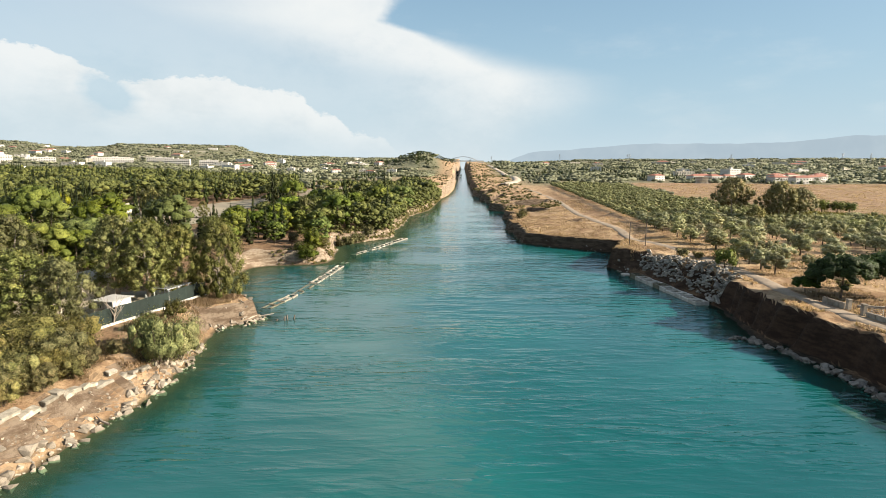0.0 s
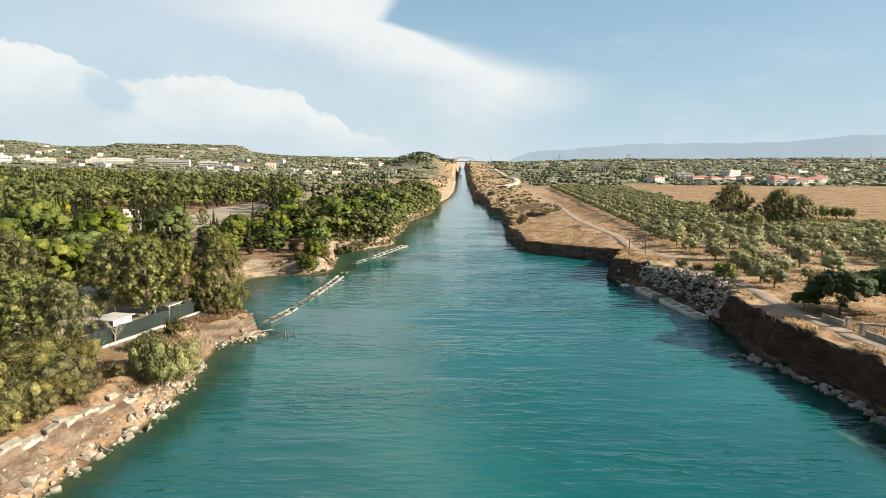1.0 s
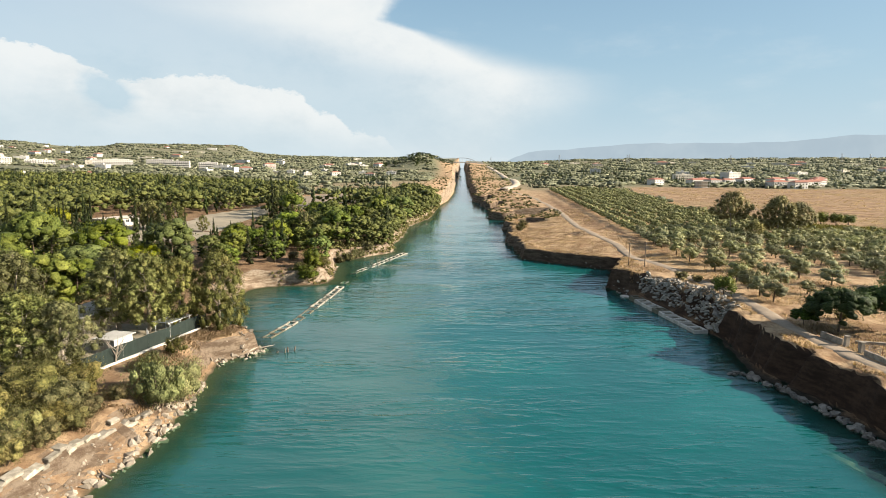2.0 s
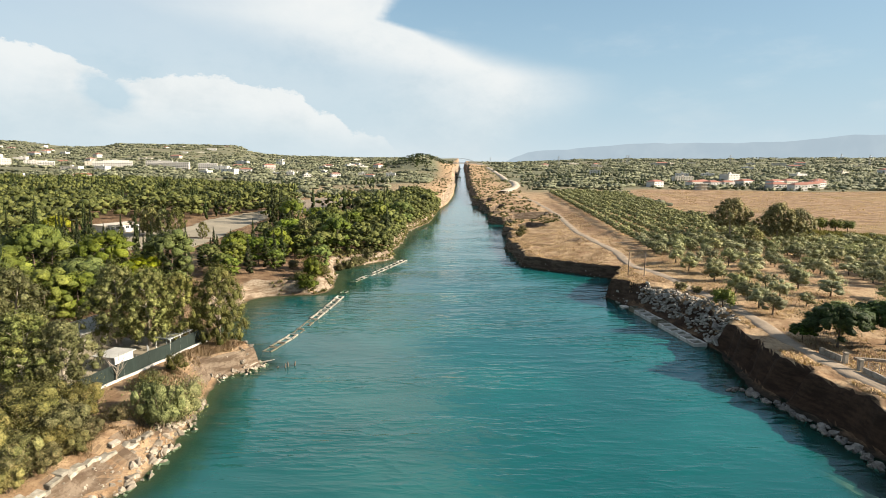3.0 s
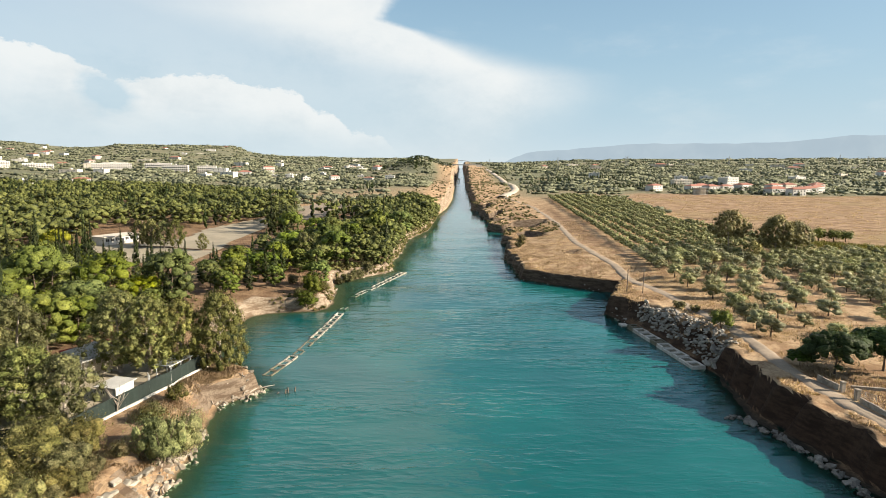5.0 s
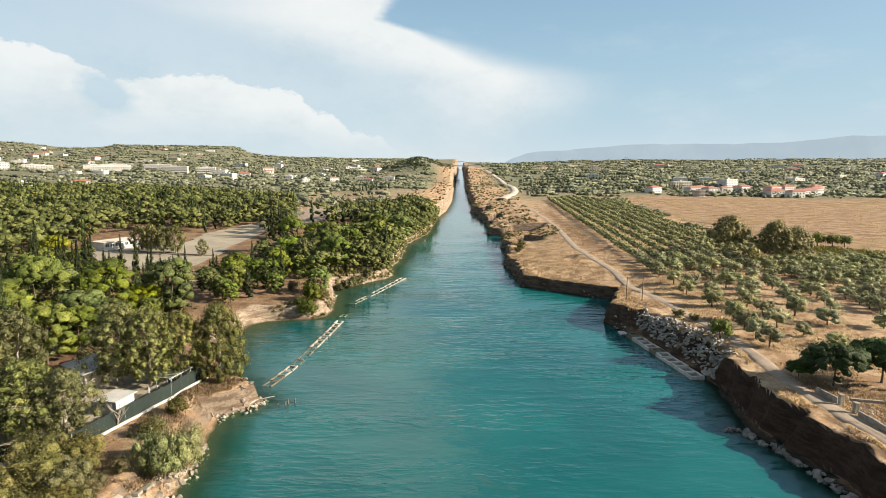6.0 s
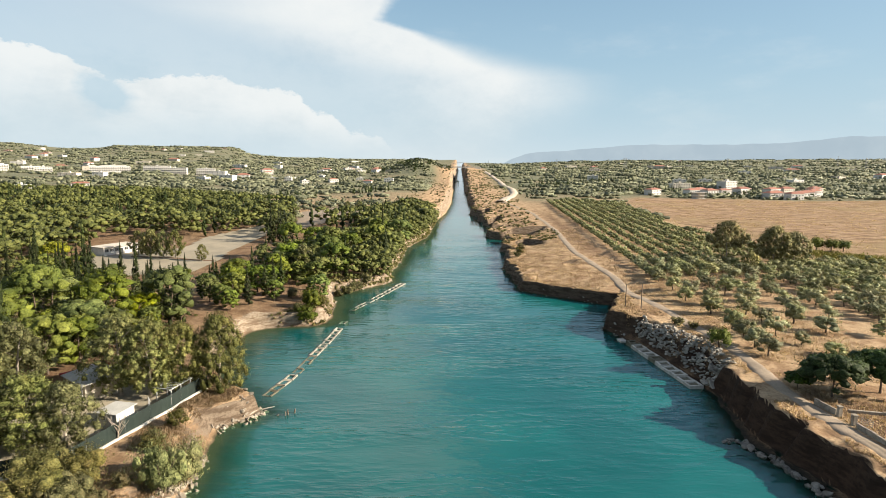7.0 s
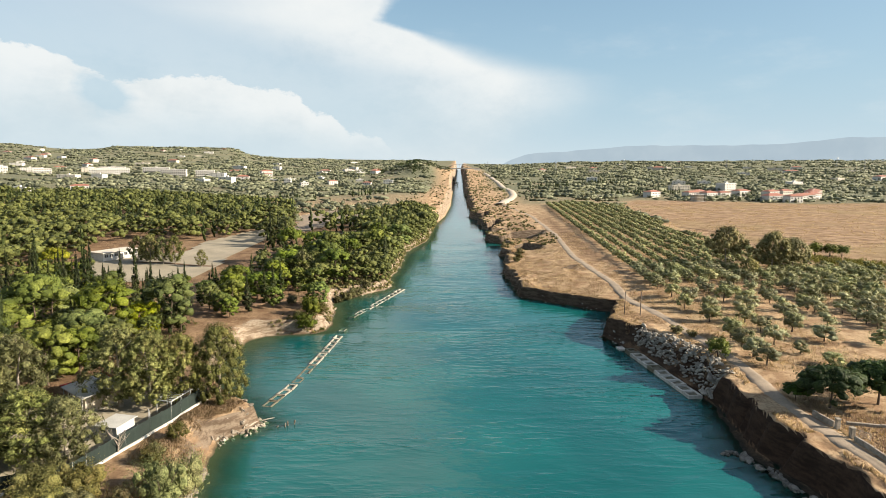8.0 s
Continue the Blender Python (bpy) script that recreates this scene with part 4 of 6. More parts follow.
def make_bank_trees():
    eucs = [eucalyptus(71, 12.0, 4.7, n=130, count=80, size=0.145), eucalyptus(72, 12.6, 4.4, n=130, count=80, size=0.145), eucalyptus(73, 11.5, 5.0, n=130, count=80, size=0.145), eucalyptus(78, 12.0, 4.6, n=80, count=50, size=0.2), eucalyptus(74, 11.8, 5.4, n=150, count=90, size=0.14, low=0.05, label="leafy grey-green eucalyptus leaning over the waterline")]
    spots = [(4, spot(-40.6, 104.8, 0.3, 1.04, 1.2)), (0, spot(-50.5, 99.5, 1.0, 1.3, 1.15)), (1, spot(-55.5, 99.0, 2.2, 1.35, 1.15)), (2, spot(-46.6, 102.5, 4.0, 1.05, 1.1)),
             (0, spot(-57.5, 79.0, 3.0, 1.05, 0.80)), (2, spot(-52.4, 79.0, 5.1, 0.95, 0.80)), (1, spot(-63.0, 77.0, 0.8, 1.1, 0.84)), (1, spot(-69.0, 93.0, 4.4, 0.98)), (0, spot(-72.0, 88.0, 2.0, 1.0)), (0, spot(-78, 99, 5.5, 1.0)), (1, spot(-75.0, 84.0, 1.6, 1.0)),
             (2, spot(-48.5, 207, 1.6, 0.95)), (0, spot(-45, 210, 2.6, 0.85)),
             (3, spot(-122.7, 238.6, 0.5, 0.95)), (3, spot(-117, 237, 1.5, 1.05)), (3, spot(-111.2, 235.5, 2.5, 1.0)), (3, spot(-106.1, 235, 3.5, 1.05)), (3, spot(-119.5, 242, 3.9, 0.95)), (3, spot(-94, 231, 4.5, 0.62)),
             (3, spot(-62, 452, 4.5, 0.8)), (3, spot(-70, 446, 2.5, 0.8))]
    planted(eucs, spots)
    bushes = [shrub(81, 4.6, 3.0, n=26, count=150, size=0.11, mat=LEAF_EUC, droop=0.6, label="drooping willowy shrub over the stony shore"), shrub(82, 2.6, 1.9, n=14, count=150, size=0.10), shrub(83, 5.0, 3.4, n=34, count=150, size=0.11, label="tangled yellow-green shrub beside the fence"), shrub(84, 1.5, 1.1, n=8, count=60)]
    bushes.append(shrub(85, 4.2, 2.9, n=24, count=130, size=0.12, mat=LEAF_PINE, label="fresh green bushy tree on the eroded bank"))
    bushes[1]["label"] = "rounded green shrub on the bare bank"
    bushes[3]["label"] = "low scrubby bush in dry grass"
    planted(bushes, [(0, spot(-35.6, 77.0, 0.5, 1.3, 1.4)), (0, spot(-36.6, 73.2, 2.5, 0.95, 1.1)), (4, spot(-37.0, 165.5, 2.5, 1.25, 1.5)), (4, spot(-37.0, 158.6, 0.5, 0.95, 0.8)), (1, spot(-39.5, 160.5, 1.5, 1.1)), (1, spot(-30.5, 203.5, 1.5, 1.4)), (1, spot(-27, 209, 2.5, 1.5)), (1, spot(-41.0, 88.0, 1.0, 1.0)), (1, spot(-41.8, 82.5, 2.0, 0.9)), (2, spot(-45.5, 71.0, 0.3, 1.05)), (2, spot(-43.5, 64.5, 2.0, 1.0)), (2, spot(-47.5, 65.0, 1.1, 1.2)), (2, spot(-47.0, 57.0, 3.0, 1.25)), (2, spot(-43.6, 57.0, 3.6, 0.95)), (2, spot(-50.0, 70.0, 4.0, 1.1)), (2, spot(-52.0, 61.0, 4.0, 1.2)), (2, spot(-42.0, 60.5, 5.0, 0.72)), (2, spot(-40.4, 61.6, 0.4, 0.58)), (2, spot(-41.0, 57.6, 1.4, 0.62)), (2, spot(-41.9, 53.6, 3.3, 0.62)), (2, spot(-43.0, 49.6, 4.4, 0.68)), (2, spot(-43.2, 55.0, 0.9, 0.72)), (2, spot(-41.2, 65.5, 1.9, 0.6)), (2, spot(-44.8, 51.0, 2.6, 0.8)), (1, spot(-40.6, 71.0, 2.6, 0.8)), (1, spot(-41.3, 80.2, 2.6, 1.0)),
                     (1, spot(-34.4, 169.5, 1.0, 1.1)), (3, spot(-36.5, 168.5, 2.0, 1.3)), (1, spot(-32, 200, 3.0, 1.2)), (1, spot(-29, 206, 4.0, 1.1)), (3, spot(-27, 213, 5.0, 1.4)), (1, spot(-34.5, 196, 2.0, 1.0)), (2, spot(-45, 176.5, 2.2, 0.6)),
                     (3, spot(36, 268, 0.4, 1.6)), (3, spot(33.5, 255, 1.2, 1.3)), (1, spot(38, 280, 1.0, 1.2)), (3, spot(60.5, 138, 1.0, 1.0)), (3, spot(58, 141, 1.0, 1.2)), (1, spot(79, 113.5, 2.0, 0.9)), (3, spot(72, 104, 0.5, 1.0))])


make_bank_trees()


def make_orchard():
    rng = random.Random(5)
    kinds = [olive(51 + i, h=4.0 + 0.3 * (i % 3), r=2.8 + 0.2 * (i % 2)) for i in range(5)]
    spots, rest = [], []
    d = Vector((29, 353)).normalized()
    n = Vector((d.y, -d.x))
    o = Vector((71, 178))
    for i in range(-2, 40):
        for j in range(-18, 128):
            p = o + n * (i * 6.9 + rng.uniform(-0.35, 0.35)) + d * (j * 3.7 + rng.uniform(-0.6, 0.6))
            if not inside(np.array([p.x]), np.array([p.y]), ORCHARD)[0] or rng.random() < 0.06:
                continue
            if p.y < 200 and rng.random() < 0.35 or math.hypot(p.x - 120, p.y - 226) < 9:
                continue
            s = rng.uniform(0.82, 1.12)
            if p.y < 225 and p.x < 150 and len(spots) < 300:
                spots.append((rng.randrange(5), spot(p.x, p.y, rng.uniform(0, 6), s)))
            else:
                rest.append((p.x, p.y, rng.uniform(0, 6), s))
    for x, y, s in ((70.2, 150.5, 1.2), (69.1, 136.9, 1.2), (68.2, 129.8, 1.1), (67.3, 123.2, 1.1), (67.0, 117.6, 1.1), (76.6, 131.8, 1.2), (86.7, 141.9, 1.25), (78.6, 125.2, 0.85), (89.7, 134.3, 1.15), (87.3, 164.6, 1.25), (74.3, 173.8, 1.15), (85.3, 174.7, 1.2), (80.7, 117.6, 0.85), (74.2, 160.2, 1.15), (79, 150, 1.15), (91.4, 173.2, 1.2), (100.5, 131, 1.1), (92, 154, 1.2), (98, 146, 1.1), (82, 158, 1.1), (96, 163, 1.2), (69.5, 165, 1.0), (73, 183, 1.1), (79, 142, 1.1)):
        spots.append((rng.randrange(5), spot(x, y, rng.uniform(0, 6), s)))
    planted(kinds, spots)
    far = [leaves(olive_clumps(3.8, 2.5, 55 + i, 8), 22, 0.19, 55 + i, slim=0.55, fill=0.55, heart=0.7) for i in range(4)]
    joined("olive_orchard", [placed(far[rng.randrange(4)], x, y, gz(x, y), t, s) for x, y, t, s in rest], LEAF_OLIVE, "rows of grey-green olive trees in the orchard", "trees")


make_orchard()


def make_right_trees():
    big = [eucalyptus(76, 16.5, 8.0, n=150, count=50, size=0.22, low=0.40, mat=LEAF_DUSTY, label="spreading olive-green eucalyptus with thick forked trunk"), eucalyptus(77, 15.5, 8.6, n=150, count=50, size=0.22, low=0.28, mat=LEAF_DUSTY, label="broad dark green tree beside the ploughed field")]
    planted(big, [(0, spot(111.8, 229, 0.3, 1.0)), (1, spot(126.4, 222.5, 1.0, 1.0)), (0, spot(134, 222, 2.2, 0.8)), (1, spot(112.5, 212, 2.0, 0.45))])
    oak = [pine(58, h=7.6, r=5.4, mat=LEAF_DARK, n=110, count=50, size=0.14, puff=0.85, boughs=False), olive(59, h=3.8, r=2.1, n=18, count=90, size=0.16, mat=LEAF_PINE, label="small bright green round tree above the rubble", name="young_pine", group="small round trees")]
    tagged(oak[0], "dark green broad tree beside the road gate", "tree", "dark trees by the gate").name = "carob_tree"
    planted(oak, [(0, spot(66.4, 96.6, 0.4, 0.98)), (0, spot(75.6, 98.0, 1.6, 1.05)), (0, spot(62.6, 100.2, 2.6, 0.42)), (1, spot(59.0, 122.0, 0.2, 1.3)), (1, spot(166, 259, 1.0, 1.3)), (1, spot(171, 256.5, 2.0, 1.2)), (1, spot(176, 256, 2.0, 1.1))])


make_right_trees()


def make_far_woods():
    """Scattered trees and hedges of the wide country, one mesh."""
    rng = np.random.default_rng(21)
    proto = []
    for i in range(6):
        cl = [(0, 0, 1.4, 2.1, 1.9, 1.6)] if i % 2 else [(0, 0, 1.2, 4.6, 1.6, 1.4)]
        proto.append(leaves(cl, 7, 0.6, 200 + i, slim=0.6, fill=0.7, heart=0.85))
    hedges = []
    for i in range(5):
        cl = [(-6.5 + 4.4 * j + rng.uniform(-1, 1), rng.uniform(-0.8, 0.8), 1.3, 3.3, 1.6, 1.4 + 0.9 * rng.random()) for j in range(4)]
        hedges.append(leaves(cl, 4, 0.7, 220 + i, slim=0.6, fill=0.75, heart=0.9))
    items = []
    k = 60000
    # even over the picture's angle rather than over the ground
    t = rng.random(k)
    y = 330 * (4500 / 330) ** (t ** 0.85)
    x = axis_x(y) + (rng.random(k) * 2 - 1) * (0.95 * y + 60)
    off = x - axis_x(y)
    dens = rough(x, y, 70 + y * 0.05) + 0.7 * rough(x, y * 3.0, 300)
    ok = (dens > np.where(rng.random(k) < 0.35, -0.6, 0.02)) & (np.where(off > 0, off > 42 + 0.02 * y, off < -26 - 0.03 * y))
    ok &= np.abs(x - np.interp(y, [260, 340, 450, 545, 575, 628, 713, 814, 994, 1167, 1334], [59, 66, 70, 63, 58, 71, 88, 96, 102, 103.5, 100])) > 9
    for poly in (FIELD, ORCHARD, FOREST, PLAZA, YARD2):
        ok &= ~inside(x, y, poly)
    ok &= rng.random(k) < np.where(y > 1600, 0.62, 0.9)
    ok &= ~((off > 0) & (off < 118) & (y < 590))
    x, y = x[ok][:12500], y[ok][:12500]
    z = land(x, y)
    for a, b, c in zip(x, y, z):
        s = rng.uniform(0.6, 1.35) * (1 + b / 2200)
        kind = hedges[rng.integers(5)] if b > 560 and rng.random() < 0.32 else proto[rng.integers(6)]
        items.append(placed(kind, a, b, c - 0.2, rng.uniform(-0.35, 0.35), s))
    joined("far_woods", items, LEAF_HAZED, "scattered grey-green trees and scrub on the distant plain", "trees")
    cy = [leaves(cypress_clumps(10, 1.6, 300 + i, 5), 6, 0.7, 300 + i, slim=0.5) for i in range(2)]
    items = []
    for a0, b0, a1, b1, q in ((200, 690, 300, 735, 34), (130, 860, 200, 900, 22), (230, 980, 330, 1010, 30), (-95, 640, -60, 700, 14), (-190, 560, -120, 600, 16)):
        for i in range(q):
            u = i / q
            xx, yy = a0 + (a1 - a0) * u + rng.uniform(-3, 3), b0 + (b1 - b0) * u + rng.uniform(-4, 4)
            items.append(placed(cy[i % 2], xx, yy, gz(xx, yy) - 0.2, rng.uniform(0, 6), rng.uniform(0.7, 1.05)))
    hill = [leaves(pine_clumps(9, 4, 310 + i, 9), 8, 0.8, 310 + i, slim=0.6) for i in range(3)]
    for i in range(170):
        yy = rng.normal(1330, 75)
        xx = axis_x(yy) - 95 + rng.normal(0, 38)
        items.append(placed(hill[i % 3], xx, yy, gz(xx, yy) - 0.3, rng.uniform(0, 6), rng.uniform(0.7, 1.1)))
    for i in range(70):
        xx, yy = 235 + 215 * rng.random(), 585 + 110 * rng.random()
        if not inside(np.array([xx]), np.array([yy]), FIELD)[0]:
            items.append(placed(hill[i % 3], xx, yy, gz(xx, yy) - 0.3, rng.uniform(0, 6), rng.uniform(0.35, 0.7)))
    joined("far_cypress_rows", items, LEAF_CYPRESS, "dark rows of cypress and pine windbreaks far off", "trees")


make_far_woods()


# ---- stones and concrete in and by the water ----
def stone_mesh(seed, mat, flat=0.7):
    """An angular broken block: the hull of some points on a rough ball."""
    rng = np.random.default_rng(seed)
    p = rng.normal(size=(15, 3))
    p /= np.linalg.norm(p, axis=1)[:, None]
    p *= np.array([1.0, 0.75 + 0.3 * rng.random(), flat]) * (0.8 + 0.35 * rng.random((15, 1)))
    bm = bmesh.new()
    for q in p:
        bm.verts.new(q * 0.5)
    bmesh.ops.convex_hull(bm, input=bm.verts[:])
    for v in [v for v in bm.verts if not v.link_faces]:
        bm.verts.remove(v)
    return mesh_bm("stone", bm, mat)


STONES = [stone_mesh(400 + i, ROCK, 0.6 + 0.05 * (i % 4)) for i in range(8)]
BOULDERS = [stone_mesh(440 + i, ROCK_WET_SHADED, 0.6 + 0.06 * (i % 4)) for i in range(6)]
RUBBLE = [stone_mesh(420 + i, ROCK_DARK, 0.6 + 0.06 * (i % 4)) for i in range(8)]


def heap(name, label, meshes, spots, seed):
    """A heap of single stones, each an object of its own."""
    rng = random.Random(seed)
    x0, y0 = spots[0][:2]
    ob = thing(name, Matrix.Translation((x0, y0, gz(x0, y0))), label, "rocks")
    zs = land(np.array([s[0] for s in spots]), np.array([s[1] for s in spots]))
    for (x, y, s, up), z in zip(spots, zs):
        z = max(float(z), -0.25) + up
        m = Matrix.Translation((x - x0, y - y0, z + s * 0.08 - ob.matrix_basis.translation.z)) @ Euler((rng.uniform(-0.5, 0.5), rng.uniform(-0.5, 0.5), rng.uniform(0, 6.28))).to_matrix().to_4x4() @ Matrix.Diagonal((s, s, s * rng.uniform(0.75, 1.1), 1))
        part("stone", meshes[rng.randrange(len(meshes))], ob, m)
    return ob


def make_stones():
    rng = random.Random(9)
    for kind, count in ((0, 290), (1, 290), (2, 280)):
        spots = []
        for i in range(count):
            u, w = rng.random(), rng.random()
            y = 112.5 + 34.5 * u
            a = 49.3 - 3.9 * u + 3.0
            x = a + (0.15 + 0.85 * w) * (5.4 + 3.4 * math.sin(math.pi * min(1, u * 1.1)) - 2.0 * u)
            spots.append((x, y, rng.uniform(0.4, 0.95) * (1.8 if rng.random() < 0.08 else 1.0), rng.uniform(0.0, 0.35) + kind * 0.45 * math.sin(math.pi * w)))
        heap("rubble_heap", ("grey broken stone rubble tipped down the bank", "upper layer of broken grey rubble on the bank", "loose grey stones on top of the tipped rubble")[kind], RUBBLE, spots, 1 + 10 * kind)
    line = [(46.0, 90.4), (49.0, 91.0), (49.6, 87.6), (50.9, 85.3), (51.4, 83), (52.0, 79.5), (52.6, 76), (53.2, 72.5), (52.9, 69.6), (52.4, 66.7), (52.2, 58)]
    spots = []
    for i in range(170):
        u = rng.random() ** 0.9 * (len(line) - 1.001)
        k = int(u)
        f = u - k
        x = line[k][0] * (1 - f) + line[k + 1][0] * f - 0.75 + rng.uniform(-0.7, 0.6)
        y = line[k][1] * (1 - f) + line[k + 1][1] * f + rng.uniform(-0.6, 0.6)
        spots.append((x, y, rng.choice((0.5, 0.6, 0.7, 0.9, 1.1, 1.5)), 0.22))
    heap("shore_rocks", "grey boulders along the foot of the earth cliff", BOULDERS, spots, 2)
    for kind, label in ((0, "pale limestone blocks along the stony waterline"), (1, "small broken stones on the stony shore")):
        spots = []
        for i in range(290):
            y = rng.uniform(43, 85)
            v = rng.triangular(-1.6, 3.6, 0.2) if kind == 0 else rng.triangular(-0.6, 4.6, 1.6)
            big = rng.choice((0.35, 0.5, 0.7, 1.0, 1.4)) if kind == 0 else rng.choice((0.22, 0.28, 0.35, 0.45))
            spots.append((float(edge_left(np.array(y))) - v, y, big * (1.5 if rng.random() < 0.06 else 1.0), -0.08))
        heap("shore_stones", label, STONES, spots, 3 + 20 * kind)
    spots = []
    for i in range(90):
        y = rng.triangular(92, 106, 101)
        v = rng.triangular(-2.2, 2.2, -0.2)
        spots.append((float(edge_left(np.array(y))) - v, y, rng.choice((0.3, 0.45, 0.6, 0.8, 1.1)), 0.05))
    heap("cape_stones", "bleached stones on the point of the spit", STONES, spots, 4)
    spots = []
    for i in range(70):
        y = rng.uniform(160, 330)
        v = rng.uniform(-0.8, 1.2)
        spots.append((float(edge_left(np.array(y))) - v, y, rng.choice((0.4, 0.6, 0.8, 1.2)), 0.0))
    heap("bank_stones", "fallen sandstone blocks under the wooded bank", STONES, spots, 5)
    spots = []
    for i in range(60):
        y = rng.choice((rng.uniform(147, 176), rng.uniform(184, 250)))
        v = rng.uniform(-0.7, 0.8)
        spots.append((float(edge_right(np.array(y))) + v, y, rng.choice((0.4, 0.6, 0.8, 1.1)), 0.0))
    heap("cliff_foot_stones", "dark fallen stones under the undercut cliff", RUBBLE, spots, 6)


make_stones()


def slab(name, x, y, z, l, w, h, turn, tilt, mat, label):
    bm = bmesh.new()
    box_bm(bm, -l / 2, l / 2, -w / 2, w / 2, -h / 2, h / 2, 0.05)
    rng = random.Random(int(x * 7 + y))
    for v in bm.verts:
        v.co += Vector((rng.uniform(-0.08, 0.08), rng.uniform(-0.08, 0.08), rng.uniform(-0.03, 0.03)))
    ob = new(name, mesh_bm(name, bm, mat))
    ob.matrix_basis = Matrix.Translation((x, y, z)) @ Euler((radians(tilt[0]), radians(tilt[1]), radians(turn))).to_matrix().to_4x4()
    return tagged(ob, label, "concrete slab")


slab("fallen_slab", 54.0, 112.6, 1.3, 2.6, 1.8, 0.35, 30, (50, 10), ROCK_DARK, "grey concrete slab fallen against the bank")
slab("fallen_slab", 55.6, 116.5, 3.2, 3.0, 2.2, 0.35, 60, (28, -10), ROCK_DARK, "tilted concrete slab on the rubble heap")
slab("fallen_slab", 53.2, 114.6, 0.9, 1.8, 1.4, 0.35, 10, (20, 10), ROCK_DARK, "broken concrete slab at the waterline")
slab("quay_slab", 46.2, 145.6, 0.12, 2.6, 2.4, 0.5, 8, (0, 2), CONCRETE, "flat pale slab at the end of the quay")
slab("sunken_block", 40.6, 68.0, -0.45, 2.6, 1.7, 0.8, 20, (0, 0), CONCRETE_WET, "dark square concrete block under the water")
for k in range(6):
    slab("sunken_slab", 44.6 + 0.62 * k, 65.4 - 1.5 * k, -0.28, 2.6, 1.25, 0.3, -62, (0, 0), CONCRETE, "sunken concrete slab under shallow water")


def caisson(l, w, h, mat, hollow=0.7):
    """An open concrete box: four walls and a sunken floor."""
    ob = thing("concrete_caisson", Matrix(), "open concrete quay box with a hollow top", "concrete box", "boxes of the old quay")
    t = 0.45
    part("wall", box("wall", -w / 2, w / 2, -l / 2, -l / 2 + t, -1.4, h, mat, 0.06), ob)
    part("wall", box("wall", -w / 2, w / 2, l / 2 - t, l / 2, -1.4, h, mat, 0.06), ob)
    part("wall", box("wall", -w / 2, -w / 2 + t, -l / 2 + t + 0.004, l / 2 - t - 0.004, -1.4, h - 0.03, mat, 0.05), ob)
    part("wall", box("wall", w / 2 - t, w / 2, -l / 2 + t + 0.004, l / 2 - t - 0.004, -1.4, h - 0.03, mat, 0.05), ob)
    bm = bmesh.new()
    # sloping fill inside
    vs = [bm.verts.new(c) for c in ((-w / 2 + t, -l / 2 + t, h - hollow), (w / 2 - t, -l / 2 + t, h - hollow * 0.6), (w / 2 - t, l / 2 - t, h - hollow * 0.35), (-w / 2 + t, l / 2 - t, h - hollow))]
    lo = [bm.verts.new((v.co.x, v.co.y, h - hollow - 0.5)) for v in vs]
    bm.faces.new(vs)
    bm.faces.new(lo[::-1])
    for i in range(4):
        bm.faces.new((vs[i], lo[i], lo[(i + 1) % 4], vs[(i + 1) % 4]))
    part("floor", mesh_bm("floor", bm, CONCRETE_WET), ob)
    return ob


